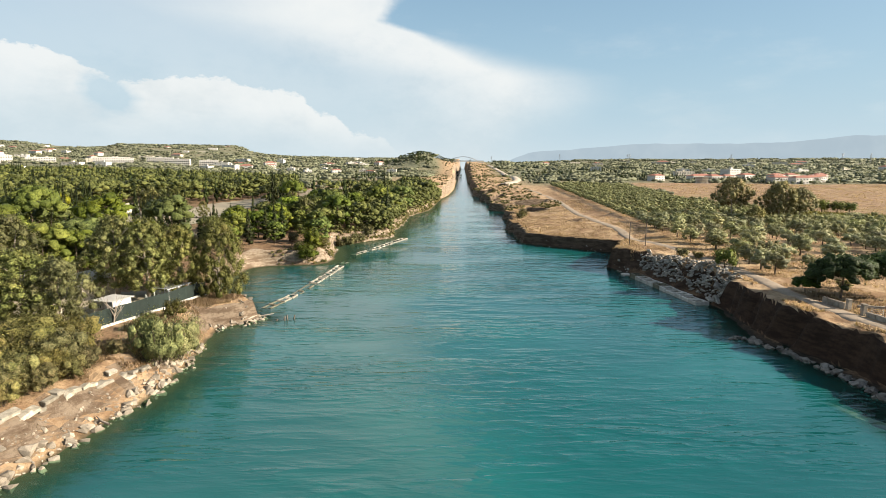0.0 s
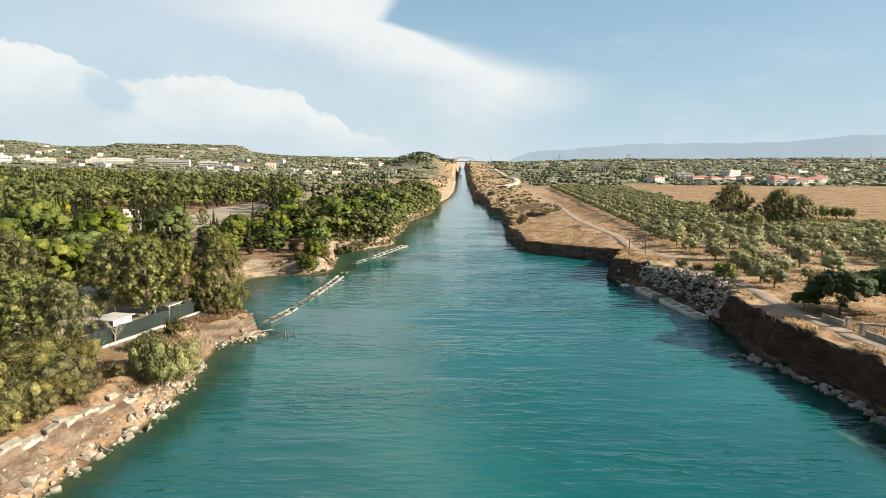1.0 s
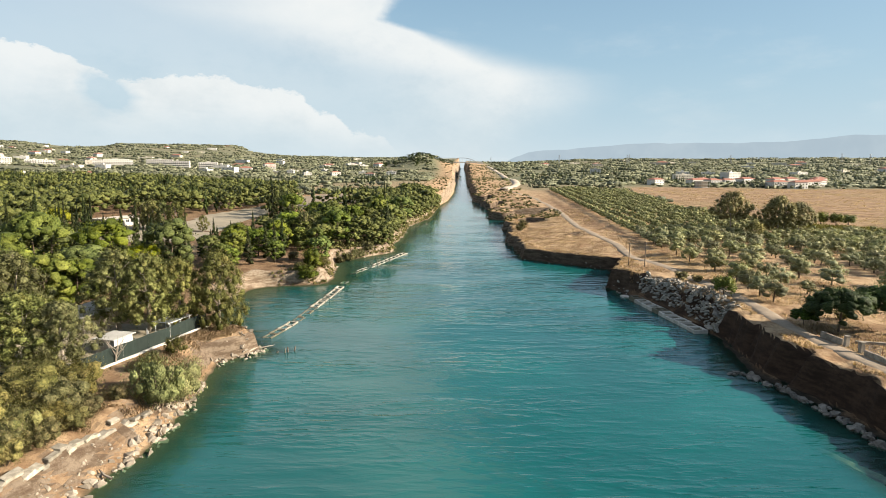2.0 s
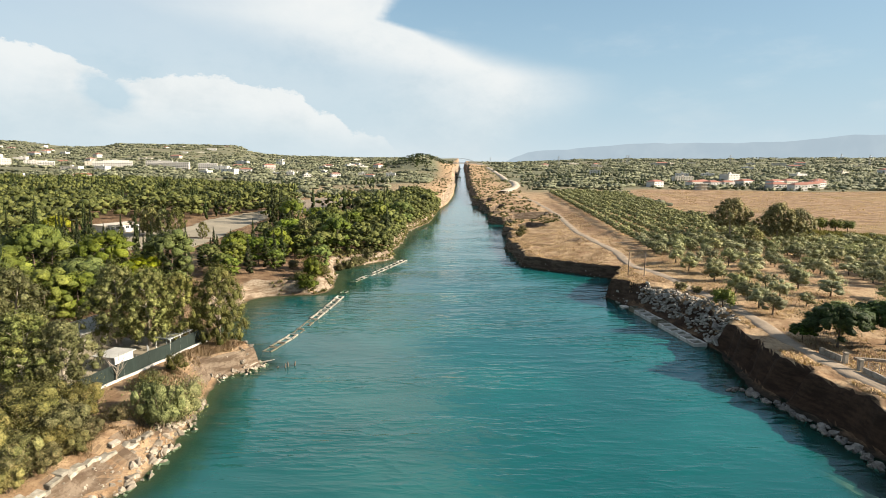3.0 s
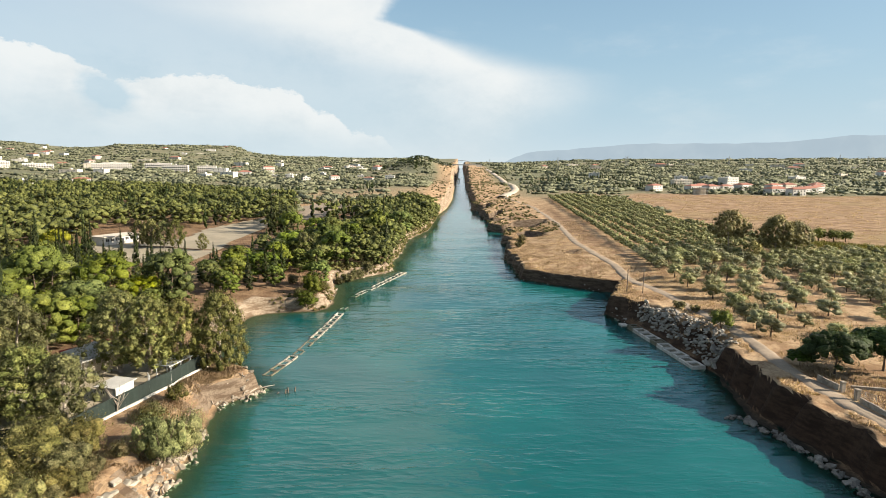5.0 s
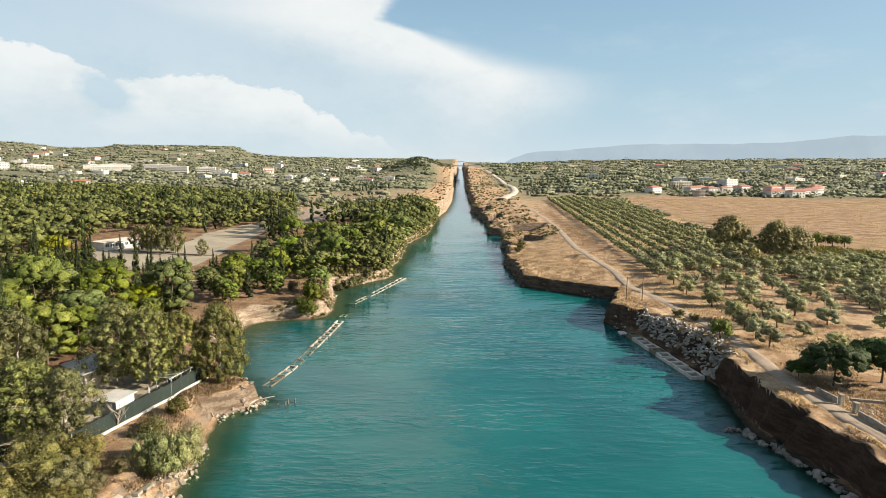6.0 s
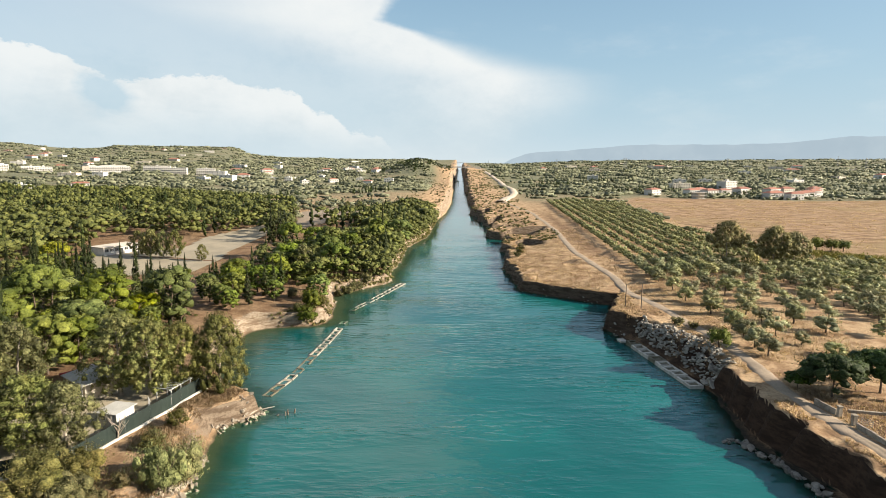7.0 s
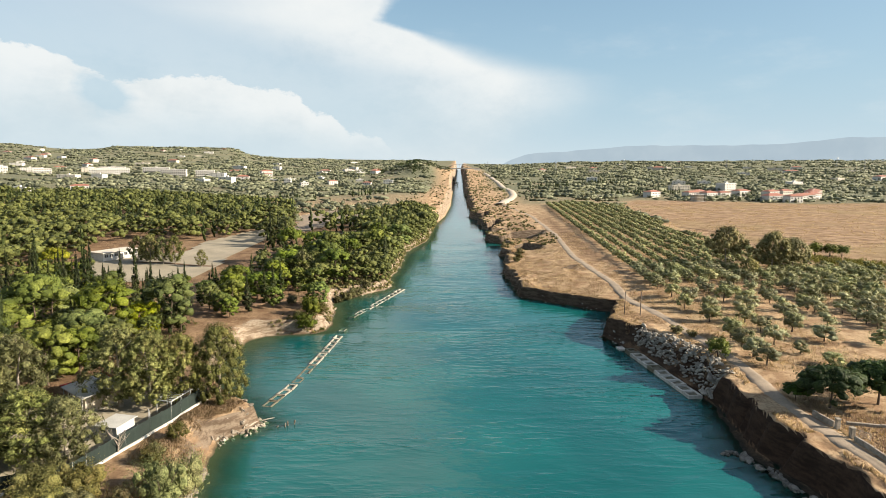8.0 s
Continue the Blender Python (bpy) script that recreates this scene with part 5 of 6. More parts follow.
def make_quay():
    rng = random.Random(4)
    a, b = Vector((49.6, 113.4)), Vector((45.9, 143.2))
    d = (b - a).normalized()
    turn = math.atan2(-d.x, d.y)
    n = 10
    step = (b - a).length / n
    light, dark = caisson(step - 0.06, 2.9, 0.72, CONCRETE, 0.55), caisson(step - 0.06, 2.9, 0.95, CONCRETE_WET, 0.6)
    dark["label"] = "dark weathered concrete quay box"
    used = set()
    for i in range(n):
        p = a + d * (i + 0.5) * step
        m = Matrix.Translation((p.x + 1.45, p.y, rng.uniform(-0.12, 0.1))) @ Euler((radians(rng.uniform(-2, 2)), radians(rng.uniform(-3, 3)), turn + radians(rng.uniform(-2, 2)))).to_matrix().to_4x4()
        ob = dark if i in (9, 5) else light
        if ob in used:
            copy_thing(ob, m)
        else:
            ob.matrix_basis = m
            used.add(ob)
    # half-sunk frames in the bay
    for (x0, y0), (x1, y1), n, w, z0, z1, pale in (((-33.4, 109.0), (-31.0, 120.4), 4, 2.1, 0.12, 0.16, 2), ((-30.8, 121.6), (-28.7, 141.5), 7, 2.0, 0.09, 0.16, 4), ((-28.6, 142.0), (-27.4, 156.0), 5, 2.0, 0.10, 0.30, 0), ((-27.6, 161.0), (-27.2, 164.0), 1, 1.8, 0.02, 0.05, 0), ((-27.2, 176.0), (-22.4, 190.0), 4, 2.0, 0.0, 0.12, 1), ((-22.2, 190.6), (-14.0, 217.0), 8, 2.1, 0.10, 0.34, 0)):
        d = Vector((x1 - x0, y1 - y0))
        step = d.length / n
        turn = math.atan2(-d.x, d.y)
        for i in range(n):
            f = (i + 0.5) / n
            top = z0 + (z1 - z0) * f + rng.uniform(-0.05, 0.08)
            mat = CONCRETE_OLD if i >= pale else CONCRETE_WET
            ob = thing("concrete_jetty", Matrix.Translation((x0 + d.x * f, y0 + d.y * f, top)) @ Euler((radians(rng.uniform(-1.5, 1.5)), radians(rng.uniform(-3, 3)), turn + radians(rng.uniform(-4, 4)))).to_matrix().to_4x4(), "pale concrete jetty section standing just above the water" if mat is CONCRETE_OLD else "algae-stained concrete jetty section awash at water level", "concrete jetty", "half-sunk sections of the old jetty")
            h, l = 0.42, step - 0.08
            for name, c in (("side_beam", (-w / 2, -w / 2 + h, -l / 2, l / 2)), ("side_beam", (w / 2 - h, w / 2, -l / 2, l / 2)), ("cross_beam", (-w / 2 + h + 0.003, w / 2 - h - 0.003, -l / 2, -l / 2 + h)), ("cross_beam", (-w / 2 + h + 0.003, w / 2 - h - 0.003, l / 2 - h, l / 2))):
                part(name, box(name, *c, -1.2, rng.uniform(-0.10, 0.06), mat, 0.05), ob, Matrix.Rotation(radians(rng.uniform(-1.6, 1.6)), 4, "Z"))


make_quay()

for x, y, h, tx in ((-27.6, 100.3, 0.75, 0.1), (-27.2, 100.8, 0.9, -0.05), (-26.3, 101.4, 0.8, 0.25), (-29.2, 100.2, 0.25, 0.5)):
    ob = new("mooring_stump", rod("mooring_stump", [(0, 0, -1.5), (tx * 0.4, 0, 0), (tx, 0.05, h)], [0.14, 0.13, 0.10], WOOD))
    ob.matrix_basis = Matrix.Translation((x, y, 0))
    tagged(ob, "rotten dark wooden stump rising from the water", "post", "stumps by the spit")
for x, y, a, l in ((-31.2, 102.6, 0.3, 2.2), (-33.2, 100.4, 1.0, 1.8), (-34.6, 99.6, 2.2, 1.6), (-35.4, 58.5, 2.6, 2.4), (-34.2, 68.5, 2.0, 1.8)):
    ob = new("driftwood", rod("driftwood", [(-l / 2, 0, 0), (0, 0.15, 0.12), (l / 2, -0.05, 0.3)], [0.13, 0.11, 0.05], BARK_PALE))
    ob.matrix_basis = Matrix.Translation((x, y, max(gz(x, y), 0) + 0.3)) @ Matrix.Rotation(a, 4, "Z")
    tagged(ob, "bleached driftwood log on the stones", "driftwood", "driftwood on the shore")

rnd = random.Random(77)
for k in range(24):
    u = k / 23
    slab("broken_ledge", -41.0 + 3.8 * u - 1.0 * u * (1 - u) + rnd.uniform(-0.2, 0.2), 44 + 26 * u, gz(-41.0 + 3.8 * u - 1.0 * u * (1 - u), 44 + 26 * u) - 0.02, rnd.uniform(1.1, 1.9), rnd.uniform(0.7, 1.2), 0.4, 78 + rnd.uniform(-14, 14), (rnd.uniform(-9, 9), rnd.uniform(-9, 9)), CONCRETE_OLD, "broken pale concrete slab of an old ledge")

# ---- compound on the spit: fence, sheds, yard ----
FENCE = [(-66, 63), (-57, 71), (-49.4, 75.5), (-47.7, 82), (-45.2, 92), (-42.6, 104)]


def make_fence():
    ob = thing("net_fence", Matrix(), "dark green netting fence on a white kerb", "fence")
    rng = random.Random(2)
    for (x0, y0), (x1, y1) in zip(FENCE, FENCE[1:]):
        d = Vector((x1 - x0, y1 - y0))
        n = max(1, round(d.length / 2.6))
        for i in range(n):
            f0, f1 = i / n, (i + 1) / n
            a, b = Vector((x0, y0)) + d * f0, Vector((x0, y0)) + d * f1
            za, zb = gz(a.x, a.y), gz(b.x, b.y)
            part("post", rod("post", [(a.x, a.y, za - 0.3), (a.x, a.y, za + 2.65)], [0.04, 0.04], STEEL, 6), ob)
            side = Vector((d.y, -d.x)).normalized() * 0.03
            q, v, f = 6, [], []
            for s in (1, -1):
                for j in range(q + 1):
                    u = j / q
                    sag = 0.05 * math.sin(math.pi * u)
                    p = a.lerp(b, u) + side * (s * 0.35 + 1.2 + rng.uniform(-0.8, 0.8))
                    zz = za + (zb - za) * u
                    v += [(p.x, p.y, zz + 0.1), (p.x, p.y, zz + 2.5 - sag)]
            for j in range(q):
                f += [(2 * j, 2 * j + 2, 2 * j + 3, 2 * j + 1), (2 * (q + 1) + 2 * j + 1, 2 * (q + 1) + 2 * j + 3, 2 * (q + 1) + 2 * j + 2, 2 * (q + 1) + 2 * j)]
            part("net", mesh_from("net", v, f, NET), ob)
            bm = bmesh.new()
            box_bm(bm, -0.16, 0.16, -(b - a).length / 2 + 0.02, (b - a).length / 2 - 0.02, -0.4, 0.3, 0.02)
            mid = (a + b) / 2 + side * 8
            part("kerb", mesh_bm("kerb", bm, PLASTER), ob, Matrix.Translation((mid.x, mid.y, (za + zb) / 2)) @ Matrix.Rotation(math.atan2(-d.x, d.y), 4, "Z") @ Matrix.Rotation(math.atan2(zb - za, (b - a).length), 4, "X"))


make_fence()


def window_part(ob, w, h, m, mat=None):
    """A window under its house: frame, pane and sill."""
    win = part("window", box("window", -w / 2, w / 2, -0.03, 0.05, -h / 2, h / 2, WINDOW), ob, m)
    bm = bmesh.new()
    t = 0.08
    for c in ((-w / 2 - t, -w / 2, -h / 2 - t, h / 2 + t), (w / 2, w / 2 + t, -h / 2 - t, h / 2 + t), (-w / 2, w / 2, h / 2, h / 2 + t), (-w / 2, w / 2, -h / 2 - t, -h / 2), (-t / 3, t / 3, -h / 2, h / 2)):
        box_bm(bm, c[0], c[1], -0.09, 0.04, c[2], c[3])
    part("frame", mesh_bm("frame", bm, mat or FRAME_WHITE), win)
    return win


def make_sheds():
    z = gz(-52, 89)
    turn = math.atan2(4.9, 22.2)
    ob = thing("white_shed", Matrix.Translation((-50.3, 88.0, z)) @ Matrix.Rotation(-turn, 4, "Z"), "small white prefabricated shed behind the fence", "shed")
    part("wall", box("wall", -1.7, 1.7, -1.9, 1.9, -0.3, 2.4, PLASTER, 0.03), ob)
    part("roof", box("roof", -2.0, 2.0, -2.3, 2.3, 2.404, 2.54, SHEET, 0.02), ob)
    window_part(ob, 0.7, 0.5, Matrix.Translation((-0.6, -1.92, 1.6)))
    part("door", box("door", 0.25, 1.1, -1.94, -1.903, 0.0, 2.0, FRAME_WHITE, 0.01), ob)
    z = gz(-60, 100)
    ob = thing("red_roof_shed", Matrix.Translation((-60.5, 99.6, z)) @ Matrix.Rotation(radians(-38), 4, "Z"), "low grey-roofed canteen with a red fascia", "building")
    part("wall", box("wall", -4.0, 3.2, -2.6, 2.6, -0.3, 3.0, PLASTER_WARM, 0.02), ob)
    bm = bmesh.new()
    vs = [bm.verts.new(c) for c in ((-4.6, -3.4, 2.95), (4.2, -3.4, 2.95), (4.2, 3.2, 3.75), (-4.6, 3.2, 3.75), (-4.6, -3.4, 3.1), (4.2, -3.4, 3.1), (4.2, 3.2, 3.9), (-4.6, 3.2, 3.9))]
    for f in ((3, 2, 1, 0), (4, 5, 6, 7), (0, 1, 5, 4), (1, 2, 6, 5), (2, 3, 7, 6), (3, 0, 4, 7)):
        bm.faces.new([vs[i] for i in f])
    part("roof", mesh_bm("roof", bm, SHEET), ob)
    part("fascia", box("fascia", -4.75, 4.35, 3.21, 3.4, 3.5, 4.35, RED_PAINT, 0.02), ob, label="red painted fascia board")
    part("fascia", box("fascia", -4.78, -4.61, -3.5, 3.2, 3.0, 3.4, RED_PAINT, 0.02), ob)
    for x in (-2.6, -0.6, 1.6):
        window_part(ob, 1.3, 1.4, Matrix.Translation((x, -2.62, 1.6)))
    for x in (-3.9, 3.6):
        part("post", rod("post", [(x, -3.2, -0.2), (x, -3.2, 2.95)], [0.06, 0.06], STEEL, 6), ob)
    # slatted gate panel and a light pergola by the fence
    z = gz(-47.2, 95.5)
    ob = thing("slatted_screen", Matrix.Translation((-48.2, 94.0, z)) @ Matrix.Rotation(radians(-55), 4, "Z"), "white slatted screen beside the tree trunks", "screen")
    for i in range(7):
        part("slat", box("slat", -0.9 + i * 0.28, -0.72 + i * 0.28, -0.02, 0.02, 0.0, 1.9, FRAME_WHITE), ob)
    part("rail", box("rail", -1.0, 1.1, 0.022, 0.07, 1.5, 1.6, FRAME_WHITE), ob)
    part("rail", box("rail", -1.0, 1.1, 0.022, 0.07, 0.3, 0.4, FRAME_WHITE), ob)
    ob = thing("pergola", Matrix.Translation((-46.5, 99.4, gz(-46.5, 99.4))) @ Matrix.Rotation(-turn, 4, "Z"), "pale timber pergola beside the green fence", "pergola")
    for x in (-1.4, 1.4):
        for y in (-2.6, 0, 2.6):
            part("post", box("post", x - 0.06, x + 0.06, y - 0.06, y + 0.06, -0.3, 2.2, FRAME_WHITE), ob)
        part("beam", box("beam", x - 0.05, x + 0.05, -3.0, 3.0, 2.204, 2.36, FRAME_WHITE), ob)
    for i in range(9):
        part("rafter", box("rafter", -1.8, 1.8, -2.83 + i * 0.7, -2.75 + i * 0.7, 2.364, 2.46, FRAME_WHITE), ob)


make_sheds()


def make_dead_tree(x, y):
    rng = random.Random(15)
    ob = thing("dead_tree", Matrix.Translation((x, y, gz(x, y))), "leafless dead tree with bleached bare branches", "tree")
    part("trunk", rod("trunk", [(0, 0, -0.3), (0.15, 0.1, 1.2), (0.5, 0.2, 2.4)], [0.13, 0.11, 0.07], BARK_PALE, 6), ob)
    for i in range(9):
        a, z = i * 2.4, 0.7 + 0.19 * i
        o = Vector((0.12 + 0.18 * z / 2.4, 0.08, z))
        l = rng.uniform(1.4, 2.9)
        e = o + Vector((math.cos(a) * l * 0.6, math.sin(a) * l * 0.6, l * 0.85))
        part("branch", rod("branch", [o, o.lerp(e, 0.5) + Vector((rng.uniform(-0.15, 0.15), rng.uniform(-0.15, 0.15), -0.1)), e], [0.06, 0.045, 0.015], BARK_PALE, 5), ob)
        f = o.lerp(e, 0.55)
        part("branch", rod("branch", [f, f + Vector((rng.uniform(-0.6, 0.6), rng.uniform(-0.6, 0.6), 0.9))], [0.035, 0.012], BARK_PALE, 4), ob)


make_dead_tree(-47.3, 82.6)


def drape(name, poly, mat, label, category, step=3.0, lift=0.12):
    """A paved area laid over the ground."""
    p = np.array(poly, float)
    lo, hi = p.min(0), p.max(0)
    xs, ys = np.arange(lo[0], hi[0], step), np.arange(lo[1], hi[1], step)
    X, Y = np.meshgrid(xs, ys)
    Z = land(X, Y) + lift
    R, C = X.shape
    i = np.arange(R * C).reshape(R, C)
    f = np.stack([i[:-1, :-1], i[:-1, 1:], i[1:, 1:], i[1:, :-1]], -1).reshape(-1, 4)
    f = f[inside(X.ravel()[f].mean(1), Y.ravel()[f].mean(1), poly)]
    return tagged(new(name, mesh_from(name, np.stack([X, Y, Z], -1).reshape(-1, 3), f, mat, True)), label, category, kind="structure")


drape("plaza_pavement", PLAZA, PAVED, "large worn grey paved yard among the trees", "pavement", 2.0, 0.25)
drape("upper_yard_pavement", YARD2, ROAD, "bare dusty clearing beyond the pine belt", "pavement", 3.0, 0.25)
drape("compound_pavement", [(-74, 66), (-56, 72), (-50, 77), (-48.6, 82), (-46, 92), (-43.6, 103), (-52, 106), (-74, 92)], PAVED, "grey paved yard behind the green fence", "pavement", 1.2, 0.08)
strip("lower_lane", [(-84, 130), (-72, 156), (-62, 168), (-54, 176), (-46, 186)], 3.5, SOIL_DARK, "reddish earth lane along the wooded bank", "lane", 0.1)


def building(name, label, x, y, turn, l, d, floors, mat, roof="flat", fh=3.0, bays=None, balcony=False, group="", category="house", roof_mat=None):
    """A house: wall, roof, windows with frames, balconies."""
    z = min(gz(x, y), gz(x + l * 0.3, y)) - 0.2
    ob = thing(name, Matrix.Translation((x, y, z)) @ Matrix.Rotation(radians(turn), 4, "Z"), label, category, group)
    h = floors * fh + 0.4
    part("wall", box("wall", -l / 2, l / 2, -d / 2, d / 2, -1.5, h, mat), ob)
    if roof == "flat":
        part("roof", box("roof", -l / 2 - 0.2, l / 2 + 0.2, -d / 2 - 0.2, d / 2 + 0.2, h + 0.004, h + 0.3, mat), ob)
        part("stair_tower", box("stair_tower", -1.6, 1.6, -1.2, 2.0, h + 0.304, h + 2.3, mat), ob)
    else:
        bm = bmesh.new()
        o, k = 0.5, min(d, l) * 0.19
        ins = min(l, d) * 0.42
        vs = [bm.verts.new(c) for c in ((-l / 2 - o, -d / 2 - o, h), (l / 2 + o, -d / 2 - o, h), (l / 2 + o, d / 2 + o, h), (-l / 2 - o, d / 2 + o, h), (-l / 2 + ins, 0, h + k), (l / 2 - ins, 0, h + k))]
        for f in ((0, 1, 5, 4), (1, 2, 5), (2, 3, 4, 5), (3, 0, 4), (3, 2, 1, 0)):
            bm.faces.new([vs[i] for i in f])
        rf = part("roof", mesh_bm("roof", bm, roof_mat or TILE), ob)
        part("chimney", box("chimney", l * 0.18 - 0.35, l * 0.18 + 0.35, 0.3, 1.0, h + k * 0.4, h + k + 0.7, mat), rf)
    bays = bays or max(2, round(l / 3.6))
    pane = box("window", -0.65, 0.65, -0.05, 0.05, -0.65, 0.65, WINDOW)
    bm = bmesh.new()
    for c in ((-0.75, -0.65, -0.75, 0.75), (0.65, 0.75, -0.75, 0.75), (-0.65, 0.65, 0.65, 0.75), (-0.65, 0.65, -0.75, -0.65)):
        box_bm(bm, c[0], c[1], -0.1, 0.05, c[2], c[3])
    edge = mesh_bm("frame", bm, FRAME_WHITE)
    slabm = railm = None
    if balcony:
        slabm = box("balcony", -l / 2 + 0.3, l / 2 - 0.3, -1.5, 0.0, -0.15, 0.0, mat)
        railm = box("railing", -l / 2 + 0.3, l / 2 - 0.3, -1.5, -1.42, 0.004, 0.95, mat)
    for f in range(floors):
        zz = 1.5 + f * fh
        for i in range(bays):
            xx = -l / 2 + l * (i + 0.5) / bays
            w = part("window", pane, ob, Matrix.Translation((xx, -d / 2 - 0.012, zz + 0.1)) @ Matrix.Diagonal((1.15, 1, 1.35 if balcony else 1.0, 1)))
            if not balcony:
                part("frame", edge, w)
        if balcony and f:
            b = part("balcony", slabm, ob, Matrix.Translation((0, -d / 2 - 0.006, f * fh + 0.1)))
            part("railing", railm, b)
        for i in range(max(1, round(d / 5))):
            part("window", pane, ob, Matrix.Translation((l / 2 + 0.012, -d / 2 + d * (i + 0.5) / max(1, round(d / 5)), zz)) @ Matrix.Rotation(math.pi / 2, 4, "Z"))
    if not balcony:
        part("door", box("door", -0.5, 0.5, -d / 2 - 0.05, -d / 2 - 0.004, 0.1, 2.1, WOOD), ob, Matrix.Translation((l / 2 / bays, 0, 0)))
    return ob


def make_hall():
    z = gz(-136, 247)
    ob = thing("yard_hall", Matrix.Translation((-137.0, 247.5, z)) @ Matrix.Rotation(radians(65), 4, "Z"), "long low white hall beside the paved yard", "building")
    part("wall", box("wall", -8, 8, -4.0, 4.0, -1, 3.4, PLASTER), ob)
    part("roof", box("roof", -8.6, 8.6, -4.8, 4.5, 3.404, 3.7, PLASTER_WARM, 0.05), ob)
    for i in range(7):
        if i != 3:
            window_part(ob, 1.5, 1.2, Matrix.Translation((-6.6 + i * 2.2, -4.02, 2.2)))
    part("door", box("door", -0.8, 0.8, -4.05, -4.003, -0.2, 2.5, WINDOW), ob)


strip("planting_strip", [(-126, 240), (-117, 238), (-108, 236), (-97, 233), (-88, 231)], 3.0, SOIL_DARK, "brown earth strip with trees across the yard", "planting bed", 0.42)
ob = thing("wooden_pole", Matrix.Translation((-69.2, 158.2, gz(-69.2, 158.2))), "bare grey wooden pole beside the earth lane", "pole")
part("pole", rod("pole", [(0, 0, -0.6), (0, 0, 4), (0.05, 0, 9.0)], [0.15, 0.13, 0.1], WOOD), ob)
make_hall()


def make_village():
    rng = random.Random(12)
    g = "red-roofed houses beyond the field"
    for x, y, l, d, fl, turn in ((243, 680, 20, 10, 2, 8), (283, 668, 18, 10, 2, -6), (300, 662, 16, 11, 2, -10), (318, 668, 18, 10, 2, -4), (300, 690, 20, 10, 2, 0), (350, 690, 26, 11, 2, 6), (375, 672, 22, 10, 2, 2), (396, 682, 18, 11, 2, -8), (336, 600, 17, 11, 2, -14), (352, 590, 15, 10, 2, -20), (366, 606, 18, 11, 2, -8), (384, 622, 18, 10, 2, -14), (402, 640, 18, 11, 2, -6), (350, 622, 18, 10, 2, -10), (420, 668, 18, 10, 2, 5), (435, 690, 20, 11, 2, 2)):
        building("village_house", "white house with a red tiled hip roof", x, y, turn + 32, l, d, fl, PLASTER if rng.random() < 0.7 else PLASTER_WARM, "hip", group=g)
    building("white_block", "plain white flat-roofed apartment block above the village", 372, 772, 34, 26, 13, 3, PLASTER, category="apartment block")
    building("white_block", "cream flat-roofed house behind the village", 318, 790, 4, 24, 12, 2, PLASTER_WARM, category="house")
    z = gz(262, 608)
    ob = thing("unfinished_house", Matrix.Translation((264, 606, z)) @ Matrix.Rotation(radians(-12), 4, "Z"), "unfinished grey concrete house frame in the field", "building")
    for zz in (0.0, 3.3, 6.4):
        part("floor_slab", box("floor_slab", -6.5, 6.5, -4.5, 4.5, zz, zz + 0.3, CONCRETE), ob)
    for x in (-6.2, -2.1, 2.1, 6.2):
        for y in (-4.2, 4.2):
            for zz in (0.304, 3.604):
                part("column", box("column", x - 0.2, x + 0.2, y - 0.2, y + 0.2, zz, zz + (2.99 if zz < 1 else 2.79), CONCRETE), ob)
    part("back_wall", box("back_wall", -5.9, 5.9, 3.0, 3.3, 0.304, 6.39, CONCRETE), ob)
    # hotels and houses on the left rise
    for x, y, l, fl, turn in ((-610, 1105, 66, 4, 6), (-540, 1140, 46, 4, -4), (-478, 1075, 42, 4, -10), (-432, 1100, 32, 4, -6), (-780, 1050, 36, 4, 20), (-735, 1075, 30, 3, 12), (-825, 1100, 38, 4, 18), (-690, 1040, 26, 3, 10), (-745, 1010, 24, 2, 25), (-650, 1190, 44, 4, 0), (-800, 1020, 20, 2, 15), (-770, 985, 18, 2, 5)):
        building("hotel_block", "white balconied hotel block on the wooded rise", x, y, turn + 22, l, 13, fl, PLASTER, fh=3.1, balcony=True, group="hotel blocks on the rise", category="hotel")
    for i, (x, y) in enumerate(((-330, 470), (-430, 610), (-455, 640), (-395, 655), (-250, 980), (-205, 900), (-180, 1000), (-300, 1060), (-150, 1120), (-120, 980), (-90, 1040), (-240, 1200), (-360, 1250), (-180, 1350))):
        building("white_house", "small white house among the trees", x, y, rng.uniform(-30, 30), rng.uniform(10, 20), 9, rng.choice((1, 2, 2)), PLASTER, "hip" if i % 3 == 0 else "flat", group="scattered white houses")
    # scattered houses over the plain, far off
    k = 0
    while k < 95:
        y = 850 * (3800 / 850) ** rng.random()
        x = float(axis_x(y)) + rng.choice((-1, -1, 1)) * rng.uniform(0.12, 0.85) * y
        if VILLAGE_FAR(x, y):
            k += 1
            s = 1 + y / 2500
            building("distant_house", "pale distant house on the plain", x, y, rng.uniform(-35, 35), rng.uniform(10, 22) * s, 10 * s, rng.choice((1, 2, 2, 3)), PLASTER if rng.random() < 0.75 else PLASTER_WARM, "hip" if rng.random() < 0.35 else "flat", bays=3, group="distant houses")


VILLAGE_FAR = lambda x, y: not (225 < x < 520 and 560 < y < 800)
make_village()


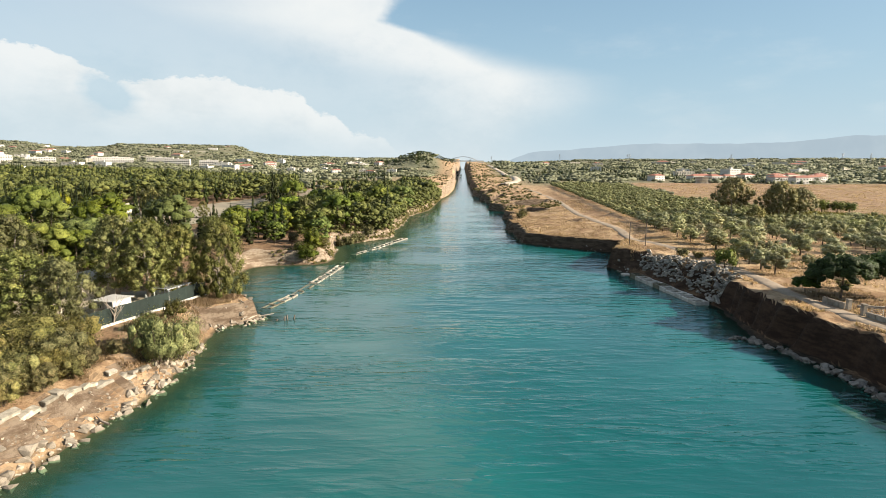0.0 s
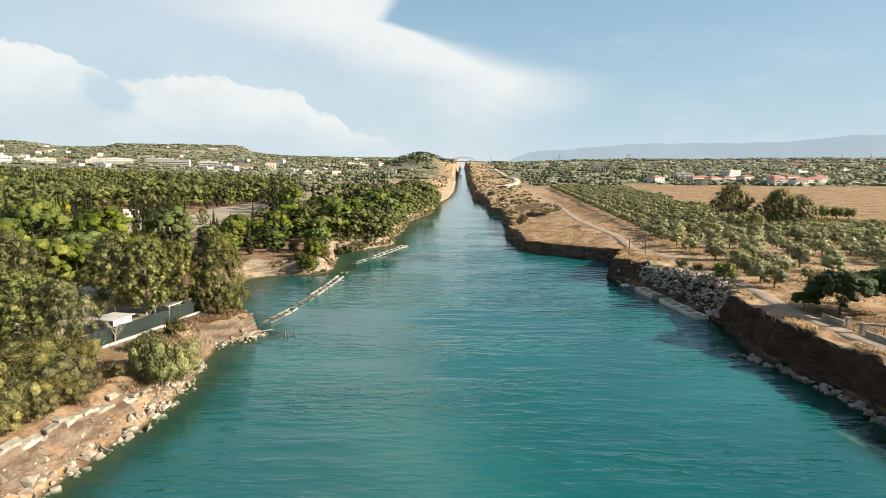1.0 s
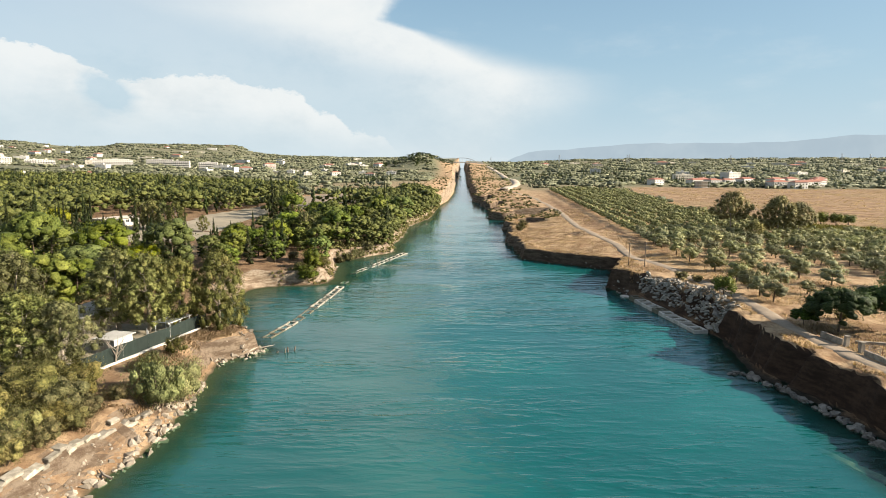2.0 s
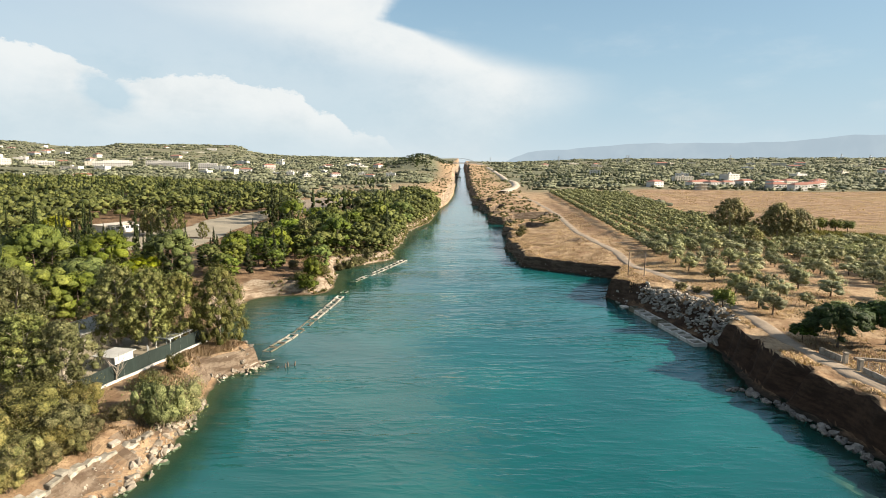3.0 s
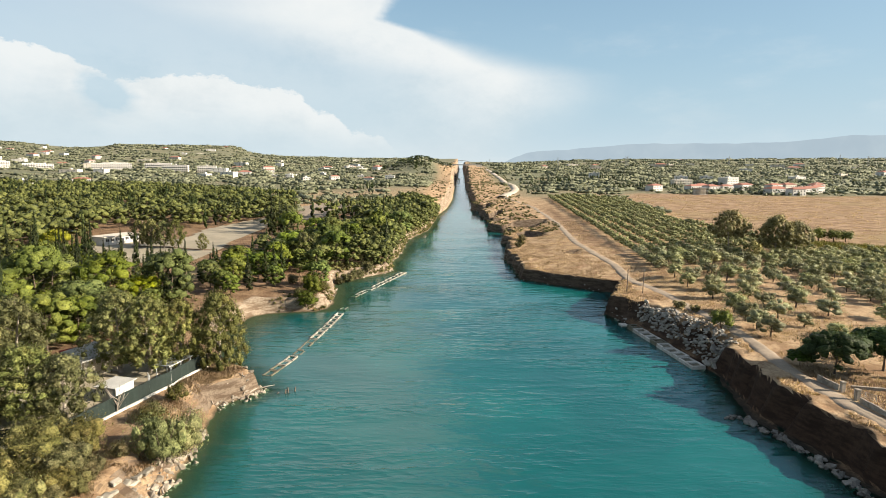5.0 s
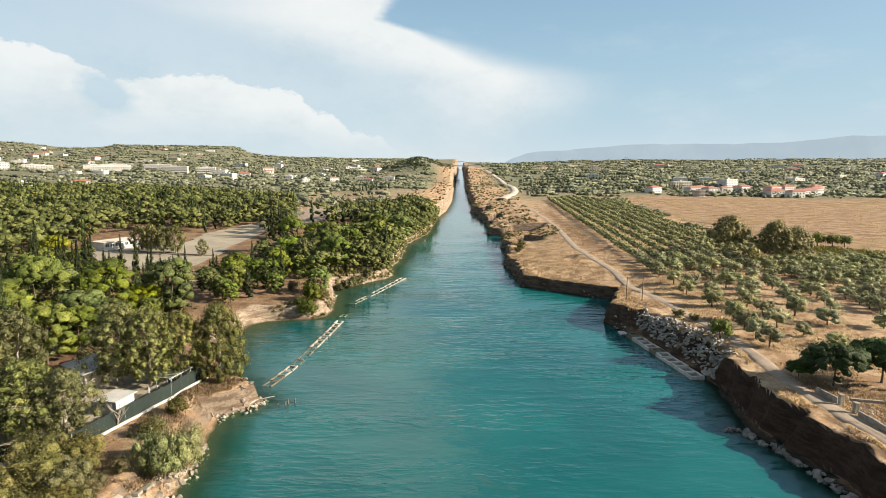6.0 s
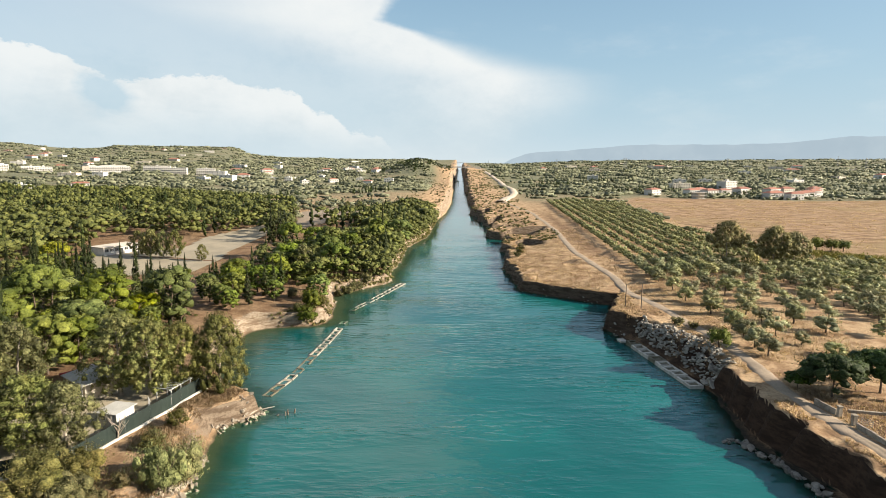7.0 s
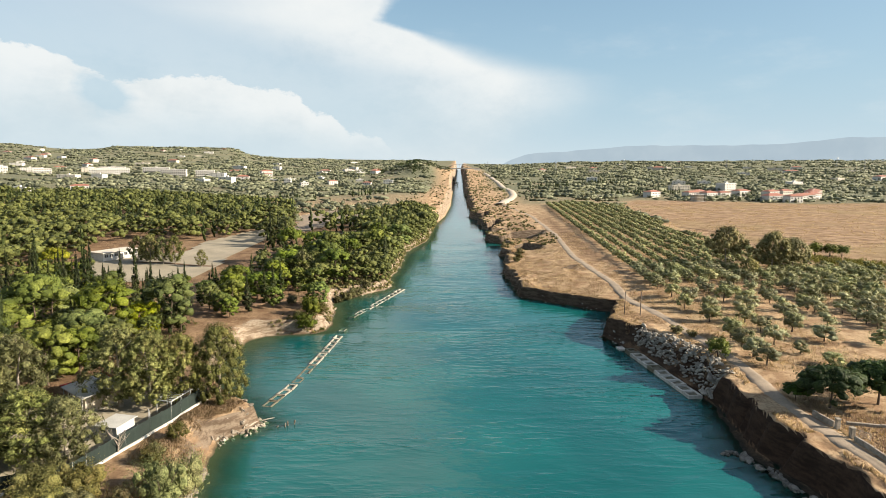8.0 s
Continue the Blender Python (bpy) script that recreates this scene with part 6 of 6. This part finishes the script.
def make_bridge():
    y = 1460
    cx = float(edge_left(np.array(1460.0)) + edge_right(np.array(1460.0))) / 2
    z, half = 37.0, 36.0
    ob = thing("arch_bridge", Matrix.Translation((cx, y, z)), "pale steel bowstring bridge high over the canal cut", "bridge")
    part("deck", box("deck", -half - 14, half + 14, -4.5, 4.5, -1.3, 0.0, CONCRETE), ob)
    for s in (-4.2, 4.2):
        pts = [(-half + 2 * half * i / 16, s, 10.5 * (1 - (2 * i / 16 - 1) ** 2)) for i in range(17)]
        part("arch", rod("arch", pts, [0.45] * 17, STEEL, 6), ob)
        for x, _, h in pts[2:-2:2]:
            part("hanger", rod("hanger", [(x, s, 0), (x, s, h)], [0.12, 0.12], STEEL, 5), ob)
        part("railing", box("railing", -half - 14, half + 14, s * 1.05 - 0.05, s * 1.05 + 0.05, 0.004, 1.1, STEEL), ob)
    for s in (-1, 1):
        part("abutment", box("abutment", s * (half + 7) - 7, s * (half + 7) + 7, -5, 5, -16, -1.304, CONCRETE), ob)


make_bridge()

strip("field_path", [(150, 372), (175, 330), (215, 300), (300, 272)], 1.4, SOIL_DARK, "dark earth footpath across the dry field", "path", 0.12)

# ---- right bank: poles, wall, gate ----
for x, y, h in ((54.2, 157.0, 6.6), (50.4, 158.6, 6.4)):
    ob = thing("wooden_pole", Matrix.Translation((x, y, gz(x, y))), "bare brown wooden pole on the cliff top", "pole", "poles on the cliff")
    part("pole", rod("pole", [(0, 0, -0.6), (0.03, 0, h * 0.5), (0.08, 0, h)], [0.14, 0.12, 0.09], WOOD), ob)
    part("insulator", box("insulator", 0.0, 0.2, -0.05, 0.05, h - 0.4, h - 0.2, STEEL), ob)


def make_gate_wall():
    g = lambda x, y: gz(x, y)

    def run(ob, a, b, h, t, mat, n):
        d = Vector((b[0] - a[0], b[1] - a[1]))
        rng = random.Random(int(a[1]))
        for i in range(n):
            p = Vector(a) + d * (i + 0.5) / n
            bm = bmesh.new()
            box_bm(bm, -t / 2, t / 2, -d.length / n / 2 + 0.01, d.length / n / 2 - 0.01, -0.4, h + rng.uniform(-0.05, 0.05), 0.04)
            part("stone_block", mesh_bm("stone_block", bm, mat), ob, Matrix.Translation((p.x, p.y, g(p.x, p.y))) @ Matrix.Rotation(math.atan2(-d.x, d.y), 4, "Z"))

    ob = thing("entrance_wall", Matrix(), "whitewashed stone wall beside the entrance gate", "wall")
    run(ob, (61.4, 93.4), (62.2, 89.2), 1.0, 0.35, STONE, 4)
    for x, y in ((62.35, 88.7), (62.5, 85.6)):
        p = thing("gate_pillar", Matrix.Translation((x, y, g(x, y))), "pale stone gate pillar with a flat cap", "pillar", "gate pillars")
        part("shaft", box("shaft", -0.3, 0.3, -0.3, 0.3, -0.4, 1.6, STONE, 0.03), p)
        part("cap", box("cap", -0.38, 0.38, -0.38, 0.38, 1.604, 1.74, STONE, 0.02), p)
    ob = thing("garden_wall", Matrix(), "low pale stone wall with rusty railings on top", "wall")
    run(ob, (62.4, 84.8), (63.2, 58.0), 0.75, 0.35, STONE, 14)
    for i in range(12):
        y = 82.0 - i * 2.0
        x = 62.9 + (82 - y) * 0.03
        part("post", rod("post", [(x, y, g(x, y) + 0.6), (x, y, g(x, y) + 2.3)], [0.035, 0.035], RUST, 5), ob)
    for hh in (1.35, 2.2):
        part("rail", rod("rail", [(62.9 + (82 - y) * 0.03, y, g(62.9, y) + hh) for y in (82, 76, 70, 64, 60)], [0.03] * 5, RUST, 5), ob)
    ob = thing("field_gate", Matrix.Translation((63.0, 87.0, g(63, 87))) @ Matrix.Rotation(radians(-60), 4, "Z"), "open low metal gate of pale bars", "gate")
    for z in (0.3, 0.6, 0.9, 1.2):
        part("bar", rod("bar", [(0, 0, z), (3.0, 0, z)], [0.03, 0.03], STEEL, 5), ob)
    for x in (0, 1.5, 3.0):
        part("upright", rod("upright", [(x, 0, 0.1), (x, 0, 1.25)], [0.035, 0.035], STEEL, 5), ob)
    run(thing("back_wall", Matrix(), "low stone wall behind the dark trees", "wall"), (65, 90.5), (84, 86), 0.5, 0.4, STONE, 8)


make_gate_wall()


def pylon(x, y, h):
    ob = thing("power_pylon", Matrix.Translation((x, y, gz(x, y))), "thin grey lattice power pylon far across the plain", "pylon", "pylons on the horizon")
    v, f = [], []
    b, t = h * 0.09, h * 0.018
    for sx in (-1, 1):
        for sy in (-1, 1):
            tube(v, f, [(sx * b, sy * b, -1), (sx * t, sy * t, h)], [0.22, 0.15], 4)
    for i in range(7):
        z0, z1 = h * i / 7, h * (i + 1) / 7
        w0, w1 = b + (t - b) * i / 7, b + (t - b) * (i + 1) / 7
        for s in (-1, 1):
            tube(v, f, [(-w0, s * w0, z0), (w1, s * w1, z1)], [0.1, 0.1], 4)
            tube(v, f, [(w0, s * w0, z0), (-w1, s * w1, z1)], [0.1, 0.1], 4)
    part("tower", mesh_from("tower", v, f, STEEL), ob)
    for q in (0.75, 0.86, 0.97):
        part("crossarm", rod("crossarm", [(-h * 0.13, 0, h * q), (0, 0, h * q + 0.6), (h * 0.13, 0, h * q)], [0.12, 0.2, 0.12], STEEL, 4), ob)


for x, y, h in ((560, 1800, 34), (585, 1900, 34), (330, 1700, 32), (1010, 2100, 36), (1500, 2250, 36), (160, 2000, 32), (1250, 1750, 34)):
    pylon(x, y, h)

# ---- far mountains ----
def make_mountains():
    mat, n = material("hazed_mountain_glow")
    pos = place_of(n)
    # flat glowing sheet: the air's haze is put into its blue-grey colour
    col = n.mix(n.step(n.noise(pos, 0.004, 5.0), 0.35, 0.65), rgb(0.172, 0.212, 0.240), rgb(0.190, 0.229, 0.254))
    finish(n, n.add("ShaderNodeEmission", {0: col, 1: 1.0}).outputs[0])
    xs = np.linspace(480, 4200, 140)
    ys = 4880 - 0.22 * np.maximum(xs - 1500, 0)
    top = np.interp(xs, [480, 560, 700, 1200, 1700, 2200, 2700, 3100, 3400, 4200], [40, 75, 125, 175, 205, 205, 215, 268, 270, 240])
    top = top + 14 * np.array([float(rough(np.array(x), np.array(3.0), 210)) for x in xs])
    v = [(x, y, -20) for x, y in zip(xs, ys)] + [(x, y, z) for x, y, z in zip(xs, ys, top)] + [(x, y + 50, -20) for x, y in zip(xs, ys)]
    k = len(xs)
    f = [(i, i + 1, k + i + 1, k + i) for i in range(k - 1)] + [(k + i, k + i + 1, 2 * k + i + 1, 2 * k + i) for i in range(k - 1)]
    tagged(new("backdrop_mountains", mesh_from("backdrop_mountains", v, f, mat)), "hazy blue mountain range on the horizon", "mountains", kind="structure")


make_mountains()


# ---- dry grass, scrub ----
def make_grass():
    rng = np.random.default_rng(33)
    k = 70000
    side = rng.random(k) < 0.62
    y = np.where(side, 55 + 290 * rng.random(k) ** 1.5, 42 + 66 * rng.random(k))
    x = np.where(side, edge_right(y) + np.where(y < 112, 5.0, 1.8) + 40 * rng.random(k) ** 1.8, edge_left(y) - 2.6 - 11 * rng.random(k))
    road = np.interp(y, [30, 60, 76, 84, 92, 101.5, 110, 118.7, 128, 147, 172, 209, 260, 340], [63, 61.4, 60.6, 60.4, 59.6, 59.6, 61.2, 62.3, 62.2, 60.2, 59.1, 59.7, 58.8, 66])
    ok = (np.abs(x - road) > 2.0) & (rough(x, y, 7) > -0.15)
    ok &= ~(~side & (y > 74) & (x < -41.5 - (104 - y) * 0.235))
    ok &= ~(side & (y > 112) & (y < 147) & (x < 57))
    ok &= ~(side & (land(x, y) < 3.2))
    x, y = x[ok][:42000], y[ok][:42000]
    z = land(x, y)
    n = len(x)
    reps = 4
    X = np.repeat(np.stack([x, y, z], 1), reps, 0) + rng.normal(size=(n * reps, 3)) * np.array([0.14, 0.14, 0])
    a = rng.random(n * reps) * 6.283
    h = np.repeat((0.16 + 0.30 * rng.random(n)) * np.where(x < 0, 0.75, 1.0), reps) * (0.6 + 0.6 * rng.random(n * reps))
    side_v = np.stack([np.cos(a), np.sin(a), 0 * a], 1) * 0.045
    lean = rng.normal(size=(n * reps, 3)) * 0.14
    tip = X + lean + np.stack([0 * h, 0 * h, h], 1)
    v = np.stack([X - side_v, X + side_v, tip], 1).reshape(-1, 3)
    f = np.arange(len(v)).reshape(-1, 3)
    nn = np.repeat(np.stack([lean[:, 0], lean[:, 1], 0.9 + 0 * h], 1), 3, 0)
    me = mesh_from("dry_grass", v, f, GRASS, normals=nn / np.linalg.norm(nn, axis=1)[:, None])
    tagged(new("dry_grass", me), "straw-coloured dry grass tufts on the banks", "grass", kind="stuff")
    # green reeds beside the ploughed field
    k = 2600
    t = rng.random(k)
    x = 148 + 60 * t + rng.normal(size=k) * 4
    y = 258 - 62 * t + rng.normal(size=k) * 5
    z = land(x, y)
    cl = np.stack([x, y, z + 0.7, 0 * x + 0.35, 0 * x + 0.35, 0 * x + 0.9], 1)
    v, f, nn = leaves(cl, 9, 0.5, 5, slim=0.16, droop=-0.8, heart=0)
    tagged(new("green_reeds", mesh_from("green_reeds", v, f, REED, normals=nn)), "yellow-green reeds in a ditch beside the field", "reeds", kind="stuff")
    # scrub on the far banks and cut walls
    k = 1500
    y = 300 + 1100 * rng.random(k) ** 1.3
    s = rng.random(k)
    x = np.where(s < 0.75, edge_right(y) + 1.0 + (8 + 0.06 * y) * rng.random(k) ** 1.3, edge_left(y) - 3 - (6 + 0.06 * y) * rng.random(k))
    z = land(x, y)
    r = (0.4 + 0.8 * rng.random(k)) * (1 + y / 900)
    cl = np.stack([x, y, z + r * 0.3, r, r, r * 0.6], 1)
    v, f, nn = leaves(cl, 24, 0.3, 6, slim=0.5, fill=0.6, heart=0.6)
    tagged(new("bank_scrub", mesh_from("bank_scrub", v, f, LEAF_BUSH, normals=nn)), "low olive-brown scrub along the cut", "scrub", kind="stuff")



def make_field_cover():
    """Dry tussocks of the field and orchard floor, leaf litter bushes of the wooded bank."""
    rng = np.random.default_rng(44)
    k = 26000
    y = 170 + 420 * rng.random(k) ** 1.2
    x = 66 + 330 * rng.random(k)
    ok = (inside(x, y, FIELD) | inside(x, y, ORCHARD)) & (rough(x, y, 9) > -0.05)
    x, y = x[ok][:9000], y[ok][:9000]
    r = (0.18 + 0.3 * rng.random(len(x))) * (1 + y / 500)
    cl = np.stack([x, y, land(x, y) + 0.1, r, r, r * 0.6], 1)
    v, f, nn = leaves(cl, 6, 0.3, 8, slim=0.3, droop=-0.5, fill=0.3, heart=0)
    tagged(new("dry_tussocks", mesh_from("dry_tussocks", v, f, GRASS, normals=nn)), "straw tussocks over the dry field", "grass", kind="stuff")
    # undergrowth of the left bank
    k = 6500
    y = 46 + 424 * rng.random(k)
    d = np.where(y < 100, 1.8, 0.4) + 14 * rng.random(k) ** 2.0
    x = edge_left(y) - d
    ok = (rough(x, y, 8) > np.where(y < 198, 0.20, -0.25)) & (land(x, y) > 0.1) & ~((y > 72) & (y < 118) & (x < -43))
    x, y = x[ok][:2300], y[ok][:2300]
    r = (0.35 + 0.75 * rng.random(len(x))) * np.where(y < 100, 0.5, np.where(y < 198, 0.7, 1.15))
    cl = np.stack([x, y, land(x, y) + r * 0.3, r, r, r * 0.75], 1)
    v, f, nn = leaves(cl, 24, 0.22, 9, slim=0.45, fill=0.5, heart=0.55)
    tagged(new("bank_undergrowth", mesh_from("bank_undergrowth", v, f, LEAF_BUSH, normals=nn)), "green and brown bushes tangled along the wooded bank", "bushes", kind="stuff")


make_grass()
make_field_cover()
